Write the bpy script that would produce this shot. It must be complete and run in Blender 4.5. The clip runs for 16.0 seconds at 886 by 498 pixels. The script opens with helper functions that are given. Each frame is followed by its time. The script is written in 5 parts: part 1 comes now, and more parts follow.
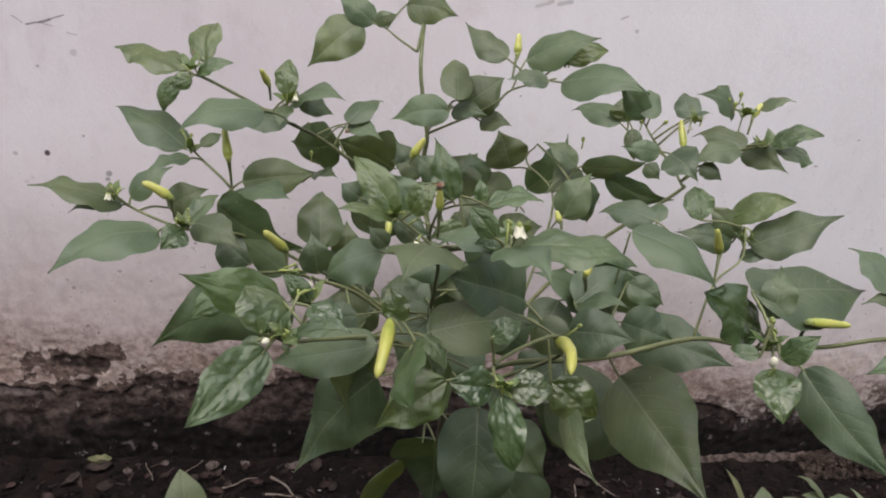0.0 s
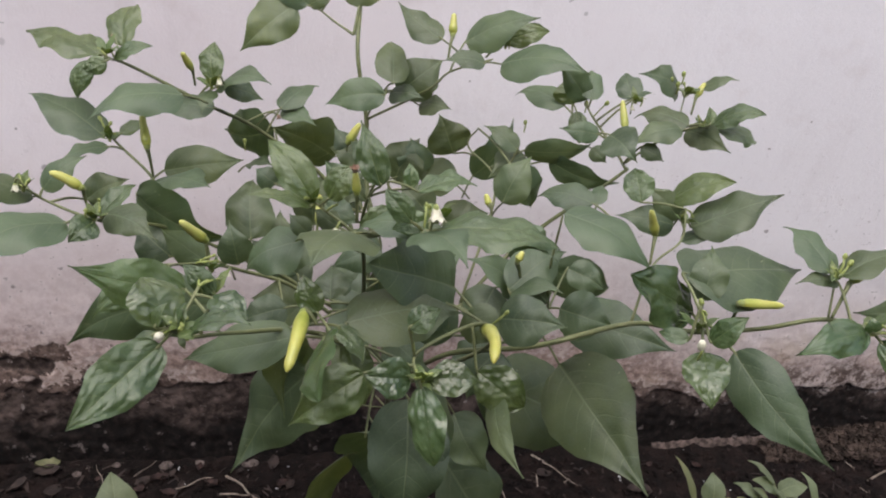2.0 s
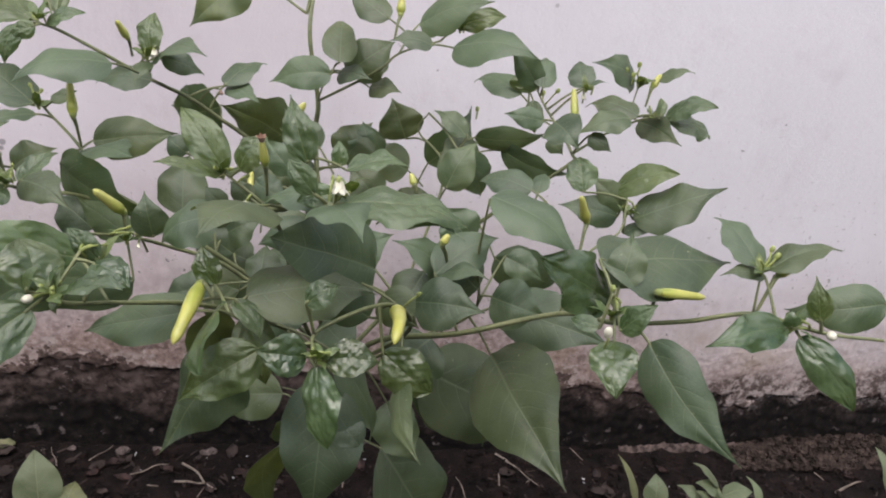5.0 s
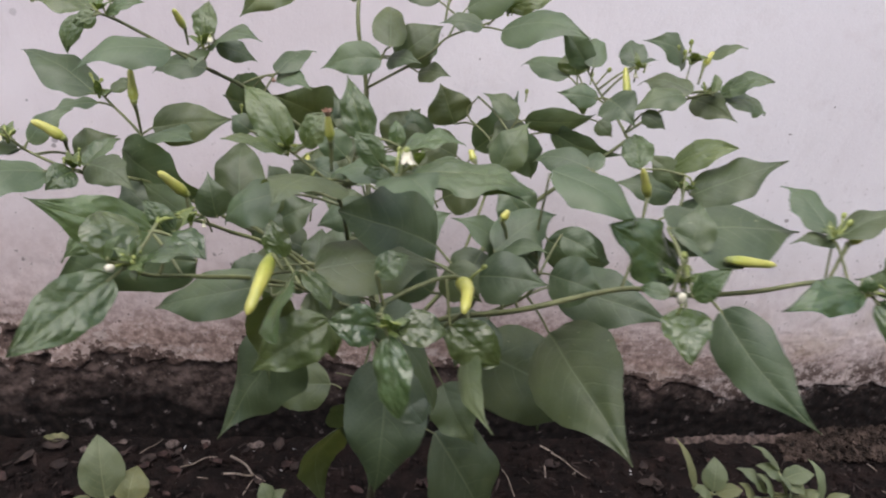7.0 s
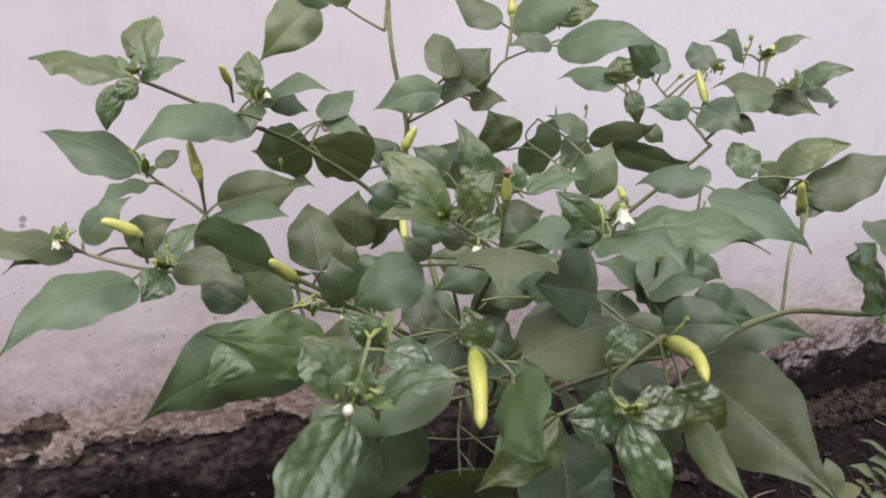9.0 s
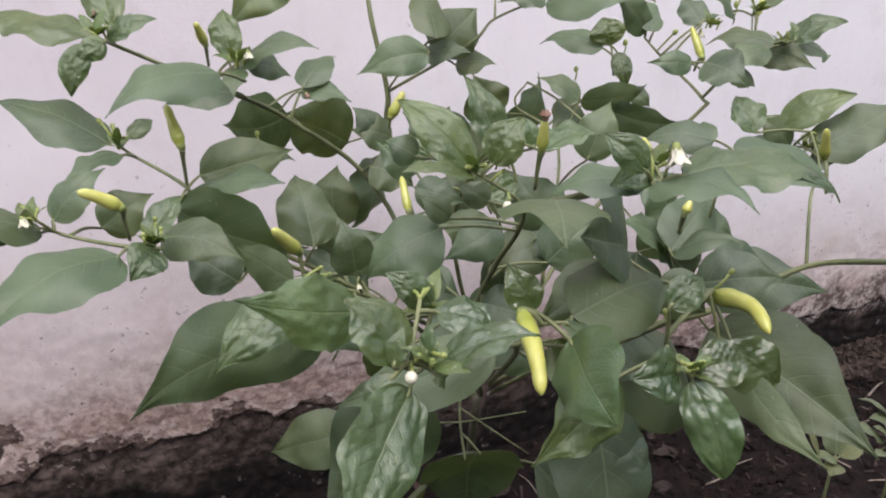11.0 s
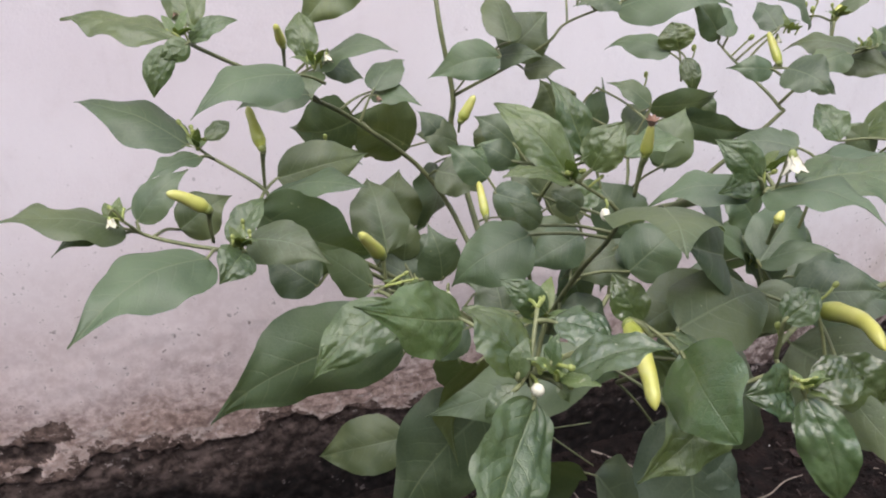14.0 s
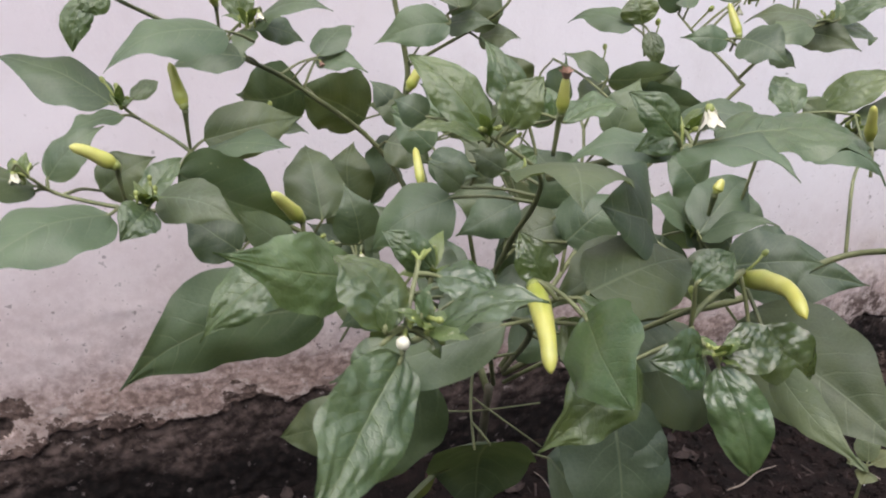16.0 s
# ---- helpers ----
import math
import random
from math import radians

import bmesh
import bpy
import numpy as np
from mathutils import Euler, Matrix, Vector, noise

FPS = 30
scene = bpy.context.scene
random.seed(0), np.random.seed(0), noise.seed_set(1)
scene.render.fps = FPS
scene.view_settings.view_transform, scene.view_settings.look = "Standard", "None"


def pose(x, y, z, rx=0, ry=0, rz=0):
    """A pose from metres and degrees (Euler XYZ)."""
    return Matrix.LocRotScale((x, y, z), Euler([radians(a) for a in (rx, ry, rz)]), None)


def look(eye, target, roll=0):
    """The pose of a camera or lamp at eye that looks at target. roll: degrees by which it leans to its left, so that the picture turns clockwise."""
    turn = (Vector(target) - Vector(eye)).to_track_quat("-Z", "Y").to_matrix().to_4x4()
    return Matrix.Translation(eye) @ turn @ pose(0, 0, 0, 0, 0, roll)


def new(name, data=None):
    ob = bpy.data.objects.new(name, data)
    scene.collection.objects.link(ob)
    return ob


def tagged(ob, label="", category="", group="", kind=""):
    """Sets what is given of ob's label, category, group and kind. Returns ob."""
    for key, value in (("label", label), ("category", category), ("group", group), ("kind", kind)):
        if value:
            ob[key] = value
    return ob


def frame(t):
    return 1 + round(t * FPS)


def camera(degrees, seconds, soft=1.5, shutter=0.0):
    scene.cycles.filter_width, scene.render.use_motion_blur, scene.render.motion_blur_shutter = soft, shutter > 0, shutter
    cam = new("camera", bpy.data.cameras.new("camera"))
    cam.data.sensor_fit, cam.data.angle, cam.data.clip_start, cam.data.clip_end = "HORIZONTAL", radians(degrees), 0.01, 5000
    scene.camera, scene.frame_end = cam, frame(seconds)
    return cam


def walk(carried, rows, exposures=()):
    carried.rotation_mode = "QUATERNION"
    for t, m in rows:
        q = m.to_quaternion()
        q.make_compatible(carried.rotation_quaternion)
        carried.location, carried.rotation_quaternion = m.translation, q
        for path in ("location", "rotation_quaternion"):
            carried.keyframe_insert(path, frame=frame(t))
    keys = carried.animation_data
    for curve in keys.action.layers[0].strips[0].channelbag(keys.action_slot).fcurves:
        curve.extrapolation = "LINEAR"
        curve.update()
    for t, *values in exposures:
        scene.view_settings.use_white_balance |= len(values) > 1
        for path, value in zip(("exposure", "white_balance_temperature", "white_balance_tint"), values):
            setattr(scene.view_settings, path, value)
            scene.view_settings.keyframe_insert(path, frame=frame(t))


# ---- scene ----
cam = camera(60.8, 16.0, soft=1.95, shutter=0.8)
PATH = [
    (0, (0.317, 0.402, 1.129), (0.565, 2.171, 0.23), 5.6),
    (0.5, (0.322, 0.411, 1.122), (0.592, 2.18, 0.228), 6.0),
    (1, (0.337, 0.413, 1.118), (0.632, 2.172, 0.214), 5.9),
    (1.5, (0.351, 0.413, 1.115), (0.657, 2.167, 0.202), 5.7),
    (2, (0.362, 0.418, 1.116), (0.673, 2.172, 0.205), 5.4),
    (2.5, (0.37, 0.421, 1.115), (0.679, 2.175, 0.206), 5.1),
    (3, (0.38, 0.427, 1.104), (0.709, 2.174, 0.188), 5.4),
    (3.5, (0.391, 0.428, 1.098), (0.729, 2.172, 0.178), 5.3),
    (4, (0.399, 0.431, 1.098), (0.753, 2.173, 0.182), 5.9),
    (4.2, (0.405, 0.431, 1.099), (0.766, 2.169, 0.178), 6.7),
    (6.3, (0.449, 0.397, 1.096), (0.645, 2.178, 0.208), 5.4),
    (6.5, (0.44, 0.399, 1.089), (0.629, 2.173, 0.186), 4.8),
    (7, (0.405, 0.413, 1.077), (0.636, 2.179, 0.167), 5.4),
    (7.5, (0.346, 0.45, 1.074), (0.621, 2.213, 0.171), 4.6),
    (8, (0.288, 0.47, 1.074), (0.598, 2.227, 0.17), 4.2),
    (8.5, (0.258, 0.501, 1.077), (0.66, 2.246, 0.186), 2.4),
    (10.8, (0.195, 0.566, 1.044), (0.787, 2.244, 0.132), 0.2),
    (11, (0.196, 0.57, 1.037), (0.812, 2.243, 0.131), 0.6),
    (11.5, (0.209, 0.577, 1.031), (0.814, 2.248, 0.115), 0.7),
    (12, (0.214, 0.583, 1.027), (0.825, 2.25, 0.108), 1.0),
    (12.5, (0.207, 0.585, 1.026), (0.786, 2.261, 0.1), 0.7),
    (13, (0.189, 0.587, 1.026), (0.778, 2.269, 0.118), 1.3),
    (13.5, (0.176, 0.593, 1.027), (0.742, 2.283, 0.12), 0.6),
    (14, (0.162, 0.591, 1.033), (0.714, 2.292, 0.139), 0.5),
    (14.5, (0.163, 0.591, 1.034), (0.714, 2.285, 0.124), -0.4),
    (15, (0.177, 0.595, 1.024), (0.736, 2.28, 0.104), 0.0),
    (15.5, (0.198, 0.59, 1.018), (0.769, 2.274, 0.101), 1.0),
    (16, (0.212, 0.586, 1.009), (0.764, 2.277, 0.096), 1.5),
]
walk(cam, [(t, look(eye, target, roll)) for t, eye, target, roll in PATH], [(0.0, 0.73, 6380, 7.8), (2.0, 0.83, 6330, 9.0), (3.0, 0.86, 6290, 10.0), (4.0, 0.92, 6250, 10.4), (6.5, 0.86, 6250, 10.9), (7.5, 0.93, 6250, 10.6), (8.5, 0.99, 6230, 10.8), (11.5, 1.10, 6210, 10.9), (13.0, 1.15, 6210, 10.9), (14.0, 1.10, 6210, 10.8), (15.0, 1.05, 6210, 10.9), (16.0, 1.12, 6210, 10.8)])

# ---- light ----
SUN_UP, SUN_ROUND = 66, 195
world = bpy.data.worlds.new("overcast_sky")
scene.world = world
world.use_nodes = True
wn = world.node_tree
sky = wn.nodes.new("ShaderNodeTexSky")
sky.sky_type = "NISHITA"
sky.sun_disc = False
sky.sun_elevation, sky.sun_rotation = radians(SUN_UP), radians(SUN_ROUND)
sky.air_density, sky.dust_density, sky.ozone_density = 1.0, 4.0, 1.0
wn.links.new(sky.outputs[0], wn.nodes["Background"].inputs[0])
wn.nodes["Background"].inputs[1].default_value = 0.10
sun_data = bpy.data.lights.new("sun", "SUN")
sun_data.energy, sun_data.angle, sun_data.color = 2.0, radians(95), (1.0, 0.95, 0.9)
sun = new("sun", sun_data)
a, b = radians(SUN_UP), radians(SUN_ROUND)
sun.matrix_world = look((0, 0, 4), (-math.cos(a) * math.sin(b), -math.cos(a) * math.cos(b), 4 - math.sin(a)))


# ---- materials ----
class Nodes:
    """Small helper round one node material."""

    def __init__(self, name):
        self.mat = bpy.data.materials.new(name)
        self.mat.use_nodes = True
        self.tree = self.mat.node_tree
        self.bsdf = self.tree.nodes["Principled BSDF"]

    def add(self, kind, **values):
        n = self.tree.nodes.new(kind)
        if "operation" in values:
            n.operation = values["operation"]
        if "attribute_name" in values:
            n.attribute_name = values["attribute_name"]
        if "uv_map" in values:
            n.uv_map = values["uv_map"]
        if "feature" in values:
            n.feature = values["feature"]
        if "interpolation_type" in values:
            n.interpolation_type = values["interpolation_type"]
        if "data_type" in values:
            n.data_type = values["data_type"]
            n.blend_type = values["blend_type"]
        return n

    def link(self, a, b):
        self.tree.links.new(a, b)

    def value(self, x, socket):
        if isinstance(x, (int, float)):
            socket.default_value = x
        elif isinstance(x, tuple):
            socket.default_value = (*x, 1.0)
        else:
            self.link(x, socket)

    def math(self, op, a, b=0.0, c=0.0):
        n = self.add("ShaderNodeMath", operation=op)
        for i, x in enumerate((a, b, c)):
            self.value(x, n.inputs[i])
        return n.outputs[0]

    def ramp(self, x, lo, hi, a=0.0, b=1.0):
        n = self.add("ShaderNodeMapRange", interpolation_type="SMOOTHSTEP")
        for i, v in enumerate((x, lo, hi, a, b)):
            self.value(v, n.inputs[i])
        return n.outputs[0]

    def mix(self, f, a, b, how="MIX"):
        n = self.add("ShaderNodeMix", data_type="RGBA", blend_type=how)
        self.value(f, n.inputs[0])
        self.value(a, n.inputs[6])
        self.value(b, n.inputs[7])
        return n.outputs[2]

    def noise(self, scale, detail=4.0, rough=0.55, vector=None, out=0):
        n = self.add("ShaderNodeTexNoise")
        n.inputs["Scale"].default_value, n.inputs["Detail"].default_value, n.inputs["Roughness"].default_value = scale, detail, rough
        if vector is not None:
            self.link(vector, n.inputs["Vector"])
        return n.outputs[out]

    def place(self):
        return self.add("ShaderNodeNewGeometry").outputs["Position"]

    def split(self, v):
        n = self.add("ShaderNodeSeparateXYZ")
        self.link(v, n.inputs[0])
        return n.outputs

    def bump(self, height, strength, distance):
        n = self.add("ShaderNodeBump")
        n.inputs["Strength"].default_value, n.inputs["Distance"].default_value = strength, distance
        self.link(height, n.inputs["Height"])
        self.link(n.outputs[0], self.bsdf.inputs["Normal"])

    def done(self, colour, rough, spec=0.5):
        self.value(colour, self.bsdf.inputs["Base Color"])
        self.value(rough, self.bsdf.inputs["Roughness"])
        self.bsdf.inputs["Specular IOR Level"].default_value = spec
        return self.mat


def leaf_material(name, dark, light, vein, rough, spec, quilt, relief=0.6, crinkle=0.0, show=0.6):
    """A leaf blade: midrib and side veins by its UV, a fine vein net, mottling, pale specks, some light let through."""
    n = Nodes(name)
    uv = n.add("ShaderNodeUVMap", uv_map="UVMap").outputs[0]
    u, v, _ = n.split(uv)
    geo = n.add("ShaderNodeTexCoord").outputs["Object"]
    rnd = n.add("ShaderNodeObjectInfo").outputs["Random"]
    side = n.math("ABSOLUTE", n.math("SUBTRACT", v, 0.5))
    wob = n.math("MULTIPLY", n.noise(45, 2, vector=geo), 0.06)
    midrib = n.ramp(side, 0.003, n.ramp(u, 0.0, 0.9, 0.026, 0.010), 1.0, 0.0)
    q = n.math("ADD", n.math("SUBTRACT", u, n.math("ADD", n.math("MULTIPLY", side, 0.3), n.math("MULTIPLY", n.math("MULTIPLY", side, side), 0.9))), wob)
    q = n.math("PINGPONG", n.math("MULTIPLY", q, 7.5), 0.5)
    lateral = n.math("MULTIPLY", n.ramp(q, 0.01, 0.06, 1.0, 0.0), n.ramp(side, 0.46, 0.06, 0.0, 0.55))
    veins = n.math("MAXIMUM", midrib, lateral)
    mott = n.noise(30, 4, 0.55, geo)
    fine = n.noise(480, 3, 0.6, geo)
    col = n.mix(n.ramp(mott, 0.25, 0.75), dark, light)
    # each leaf has its own age: bluish, plain or yellowish green, paler or deeper
    age = n.mix(n.ramp(rnd, 0.25, 0.95), (0.93, 1.0, 1.04), (1.13, 1.03, 0.82))
    col = n.mix(1.0, col, age, "MULTIPLY")
    other = n.math("FRACT", n.math("MULTIPLY", rnd, 17.3))
    tone = n.math("ADD", n.math("MULTIPLY", other, 0.42), 0.80)
    scale = n.add("ShaderNodeCombineXYZ")
    for i in range(3):
        n.link(tone, scale.inputs[i])
    col = n.mix(1.0, col, scale.outputs[0], "MULTIPLY")
    col = n.mix(n.math("MULTIPLY", n.ramp(fine, 0.35, 0.75), 0.2), col, light)
    net = n.add("ShaderNodeTexVoronoi", feature="DISTANCE_TO_EDGE")
    net.inputs["Scale"].default_value = 330
    n.link(geo, net.inputs["Vector"])
    mesh = n.ramp(net.outputs["Distance"], 0.02, 0.14, 1.0, 0.0)
    col = n.mix(n.math("MULTIPLY", mesh, 0.10), col, vein)
    col = n.mix(n.math("MULTIPLY", n.ramp(n.noise(120, 4, 0.65, geo), 0.42, 0.66), 0.28), col, dark)
    # pale grey-green patches mixed over the blade
    pale_mottle = n.ramp(n.noise(60, 6, 0.72, geo), 0.48, 0.74)
    col = n.mix(n.math("MULTIPLY", pale_mottle, 0.22), col, (0.17, 0.20, 0.145))
    col = n.mix(n.math("MULTIPLY", veins, show), col, vein)
    spots = n.ramp(n.noise(150, 2, 0.5, geo), 0.745, 0.765)
    col = n.mix(n.math("MULTIPLY", spots, 0.6), col, (0.34, 0.36, 0.24))
    n.done(col, n.math("ADD", n.math("MULTIPLY", mott, 0.18), rough - 0.09), spec)
    h = n.math("ADD", n.math("MULTIPLY", veins, -quilt), n.math("MULTIPLY", n.noise(130, 4, 0.6, geo), 0.35 + 1.6 * crinkle))
    h = n.math("ADD", h, n.math("ADD", n.math("MULTIPLY", mesh, -0.10), n.math("MULTIPLY", n.noise(340, 4, 0.65, geo), 0.3 + 0.6 * crinkle)))
    n.bump(h, relief, 0.001)
    thin = n.add("ShaderNodeBsdfTranslucent")
    n.link(n.mix(1.0, col, (1.45, 1.4, 0.62), "MULTIPLY"), thin.inputs[0])
    mx = n.add("ShaderNodeMixShader")
    mx.inputs[0].default_value = 0.26
    n.link(n.bsdf.outputs[0], mx.inputs[1])
    n.link(thin.outputs[0], mx.inputs[2])
    n.link(mx.outputs[0], n.tree.nodes["Material Output"].inputs[0])
    return n.mat


def plain_material(name, a, b, rough, scale=60.0, spec=0.5, bump=0.2):
    """Two tones mottled at two scales."""
    n = Nodes(name)
    geo = n.place()
    f = n.math("ADD", n.math("MULTIPLY", n.noise(scale, 4, vector=geo), 0.7), n.math("MULTIPLY", n.noise(scale * 7, 3, vector=geo), 0.3))
    col = n.mix(n.ramp(f, 0.35, 0.65), a, b)
    n.bump(n.noise(scale * 6, 3, vector=geo), bump, 0.0006)
    return n.done(col, rough, spec)


LEAF = leaf_material("mature_leaf", (0.055, 0.086, 0.040), (0.104, 0.142, 0.068), (0.165, 0.205, 0.115), 0.50, 0.8, 0.7, 0.4)
YOUNG = leaf_material("young_leaf", (0.056, 0.094, 0.032), (0.117, 0.164, 0.064), (0.20, 0.245, 0.10), 0.36, 0.9, 0.6, 0.7, 0.5, 0.45)
GLOSSY = leaf_material("glossy_leaf", (0.046, 0.080, 0.027), (0.102, 0.146, 0.058), (0.15, 0.195, 0.075), 0.21, 1.0, 0.3, 0.55, 0.25, 0.2)
SHOOT = leaf_material("shoot_leaf", (0.080, 0.125, 0.034), (0.155, 0.205, 0.066), (0.22, 0.27, 0.10), 0.42, 0.8, 1.0)
WEED = leaf_material("weed_leaf", (0.115, 0.142, 0.074), (0.215, 0.238, 0.132), (0.27, 0.29, 0.17), 0.5, 0.4, 0.6)
STEM = plain_material("green_stem", (0.115, 0.130, 0.056), (0.205, 0.22, 0.10), 0.5, 45)
BARK = plain_material("woody_stem", (0.075, 0.07, 0.045), (0.13, 0.11, 0.07), 0.7, 40)
CALYX = plain_material("calyx_green", (0.21, 0.25, 0.065), (0.32, 0.36, 0.11), 0.45, 70)
PETAL = plain_material("petal_white", (0.52, 0.50, 0.36), (0.70, 0.67, 0.55), 0.6, 150)
DRY = plain_material("dried_petal", (0.22, 0.12, 0.08), (0.42, 0.28, 0.22), 0.8, 200)
TWIG = plain_material("dry_twig", (0.12, 0.09, 0.07), (0.30, 0.25, 0.21), 0.85, 80)
LITTER = plain_material("dead_leaf", (0.015, 0.009, 0.008), (0.048, 0.031, 0.026), 0.85, 60)
RUSSET = plain_material("russet_leaf", (0.017, 0.008, 0.007), (0.052, 0.026, 0.022), 0.8, 70)
CHIP = plain_material("pale_chip", (0.35, 0.34, 0.34), (0.6, 0.6, 0.6), 0.6, 50)


def fruit_material():
    """Pale yellow fruit, greener towards the stalk and in patches."""
    n = Nodes("yellow_fruit")
    geo = n.place()
    u, _, _ = n.split(n.add("ShaderNodeUVMap", uv_map="UVMap").outputs[0])
    rnd = n.add("ShaderNodeObjectInfo").outputs["Random"]
    ripe = n.mix(n.ramp(n.noise(55, 3, vector=geo), 0.3, 0.7), (0.49, 0.47, 0.10), (0.60, 0.585, 0.20))
    green = n.mix(n.ramp(n.noise(90, 3, vector=geo), 0.35, 0.65), (0.29, 0.33, 0.06), (0.41, 0.43, 0.09))
    f = n.math("ADD", n.ramp(u, 0.05, 0.6, 0.75, 0.0), n.math("MULTIPLY", rnd, 0.4))
    n.bump(n.noise(160, 3, vector=geo), 0.12, 0.001)
    n.bsdf.inputs["Subsurface Weight"].default_value = 0.12
    n.bsdf.inputs["Subsurface Radius"].default_value = (0.006, 0.004, 0.001)
    return n.done(n.mix(f, ripe, green), 0.3, 0.5)


FRUIT = fruit_material()
# old holes and dirt spots in the plaster: x, z, radius, strength
MARKS = ((-0.179, 0.655, 0.0056, 1.15), (-0.086, 0.623, 0.0062, 0.64), (-0.089, 0.613, 0.0042, 0.64), (-0.119, 0.688, 0.0026, 0.64), (-0.229, 0.652, 0.0043, 0.40), (-0.174, 0.799, 0.0031, 0.48), (-0.117, 0.823, 0.006, 0.28), (0.134, 0.646, 0.003, 0.40), (0.047, 0.497, 0.0032, 0.64), (0.775, 0.917, 0.004, 0.40))
# scratches: x, z, x, z, half width, strength
SCRATCHES = ((-0.1813, 0.8619, -0.1604, 0.8659, 0.0014, 0.7), (-0.1604, 0.8659, -0.145, 0.872, 0.0016, 0.75), (-0.145, 0.872, -0.1245, 0.8793, 0.0011, 0.6), (-0.1604, 0.8659, -0.1431, 0.8621, 0.0009, 0.4), (-0.1996, 0.874, -0.1866, 0.8641, 0.001, 0.45), (-0.123, 0.8533, -0.1101, 0.8508, 0.001, 0.35), (0.6019, 0.944, 0.6265, 0.9528, 0.0028, 0.3), (0.638, 0.9501, 0.6577, 0.955, 0.0033, 0.35), (0.7447, 0.9338, 0.7551, 0.939, 0.0016, 0.4))


def wall_material():
    """Old whitewash: dirty above, brown damp plaster with painted-in shade lower down, then a ragged edge to black
    mould at the foot.
    """
    n = Nodes("old_whitewash")
    geo = n.place()
    x, y, z = n.split(geo)
    big = n.noise(2.6, 4, 0.6, geo)
    mid = n.noise(11, 6, 0.65, geo)
    fine = n.noise(75, 5, 0.65, geo)
    grit = n.noise(260, 4, 0.7, geo)
    off = lambda t, k: n.math("MULTIPLY", n.math("SUBTRACT", t, 0.5), k)
    paint = n.mix(n.ramp(big, 0.35, 0.7), (0.88, 0.82, 0.855), (0.83, 0.755, 0.79))
    # paler towards the right: brighter light there is put into the paint colour
    paint = n.mix(n.ramp(x, 0.1, 1.2, 0.0, 0.75), paint, (0.89, 0.865, 0.90))
    paint = n.mix(n.math("MULTIPLY", n.ramp(mid, 0.52, 0.75), 0.2), paint, (0.60, 0.50, 0.49))
    tall = n.add("ShaderNodeMapping")
    tall.inputs["Scale"].default_value = (1.0, 1.0, 0.35)
    n.link(geo, tall.inputs["Vector"])
    grime = n.math("MULTIPLY", n.ramp(n.noise(9, 5, 0.62, tall.outputs[0]), 0.54, 0.74), n.ramp(x, 0.25, -0.15, 0.12, 0.42))
    paint = n.mix(grime, paint, (0.50, 0.42, 0.43))
    # rising damp and dirt, plus the lower wall's shade put into the colour
    damp = n.ramp(n.math("ADD", z, off(mid, 0.22)), n.ramp(x, 0.85, 1.25, 0.72, 0.58), n.ramp(x, 0.85, 1.25, 0.24, 0.15))
    paint = n.mix(n.math("MULTIPLY", damp, 0.75), paint, n.mix(n.ramp(fine, 0.35, 0.65), (0.45, 0.33, 0.305), (0.58, 0.47, 0.445)))
    rise = n.math("ADD", z, n.ramp(x, 0.85, 1.25, 0.0, 0.075))
    brown = n.ramp(n.math("ADD", n.math("ADD", rise, off(mid, 0.16)), off(fine, 0.08)), 0.36, 0.225)
    crust = n.mix(n.ramp(fine, 0.34, 0.66), (0.20, 0.135, 0.112), (0.44, 0.32, 0.28))
    crust = n.mix(n.ramp(n.noise(30, 4, 0.6, geo), 0.55, 0.66), crust, (0.52, 0.43, 0.40))
    col = n.mix(n.math("MULTIPLY", brown, 0.9), paint, crust)
    pits = n.math("MULTIPLY", n.ramp(fine, 0.635, 0.68), n.ramp(z, 0.75, 0.25, 0.03, 1.0))
    col = n.mix(n.math("MULTIPLY", pits, 0.75), col, (0.12, 0.085, 0.08))
    pocks = n.math("MULTIPLY", n.ramp(n.noise(150, 3, 0.6, geo), 0.66, 0.70), n.ramp(z, 0.85, 0.35, 0.05, 0.8))
    col = n.mix(pocks, col, n.mix(n.ramp(grit, 0.45, 0.55), (0.22, 0.16, 0.15), (0.72, 0.66, 0.65)))
    specks = n.ramp(n.noise(46, 2, 0.4, geo), 0.755, 0.775)
    col = n.mix(n.math("MULTIPLY", specks, 0.6), col, (0.20, 0.155, 0.155))
    warp = n.add("ShaderNodeVectorMath", operation="MULTIPLY_ADD")
    n.link(n.noise(60, 3, 0.6, geo, 1), warp.inputs[0])
    warp.inputs[1].default_value, warp.inputs[2].default_value = (0.006, 0, 0.006), (-0.003, 0, -0.003)
    moved = n.add("ShaderNodeVectorMath", operation="ADD")
    n.link(geo, moved.inputs[0])
    n.link(warp.outputs[0], moved.inputs[1])
    mx, _, mz = n.split(moved.outputs[0])
    for px, pz, r, k in MARKS:
        d = n.math("SQRT", n.math("ADD", n.math("POWER", n.math("SUBTRACT", mx, px), 2.0), n.math("POWER", n.math("SUBTRACT", mz, pz), 2.0)))
        col = n.mix(n.ramp(d, r * 0.55, r * 1.15, k * 0.85, 0.0), col, (0.075, 0.055, 0.055))
    for ax, az, bx, bz, r, k in SCRATCHES:
        dx, dz = bx - ax, bz - az
        t = n.math("ADD", n.math("MULTIPLY", n.math("SUBTRACT", mx, ax), dx / (dx * dx + dz * dz)), n.math("MULTIPLY", n.math("SUBTRACT", mz, az), dz / (dx * dx + dz * dz)))
        t = n.math("MINIMUM", n.math("MAXIMUM", t, 0.0), 1.0)
        ex = n.math("SUBTRACT", n.math("SUBTRACT", mx, ax), n.math("MULTIPLY", t, dx))
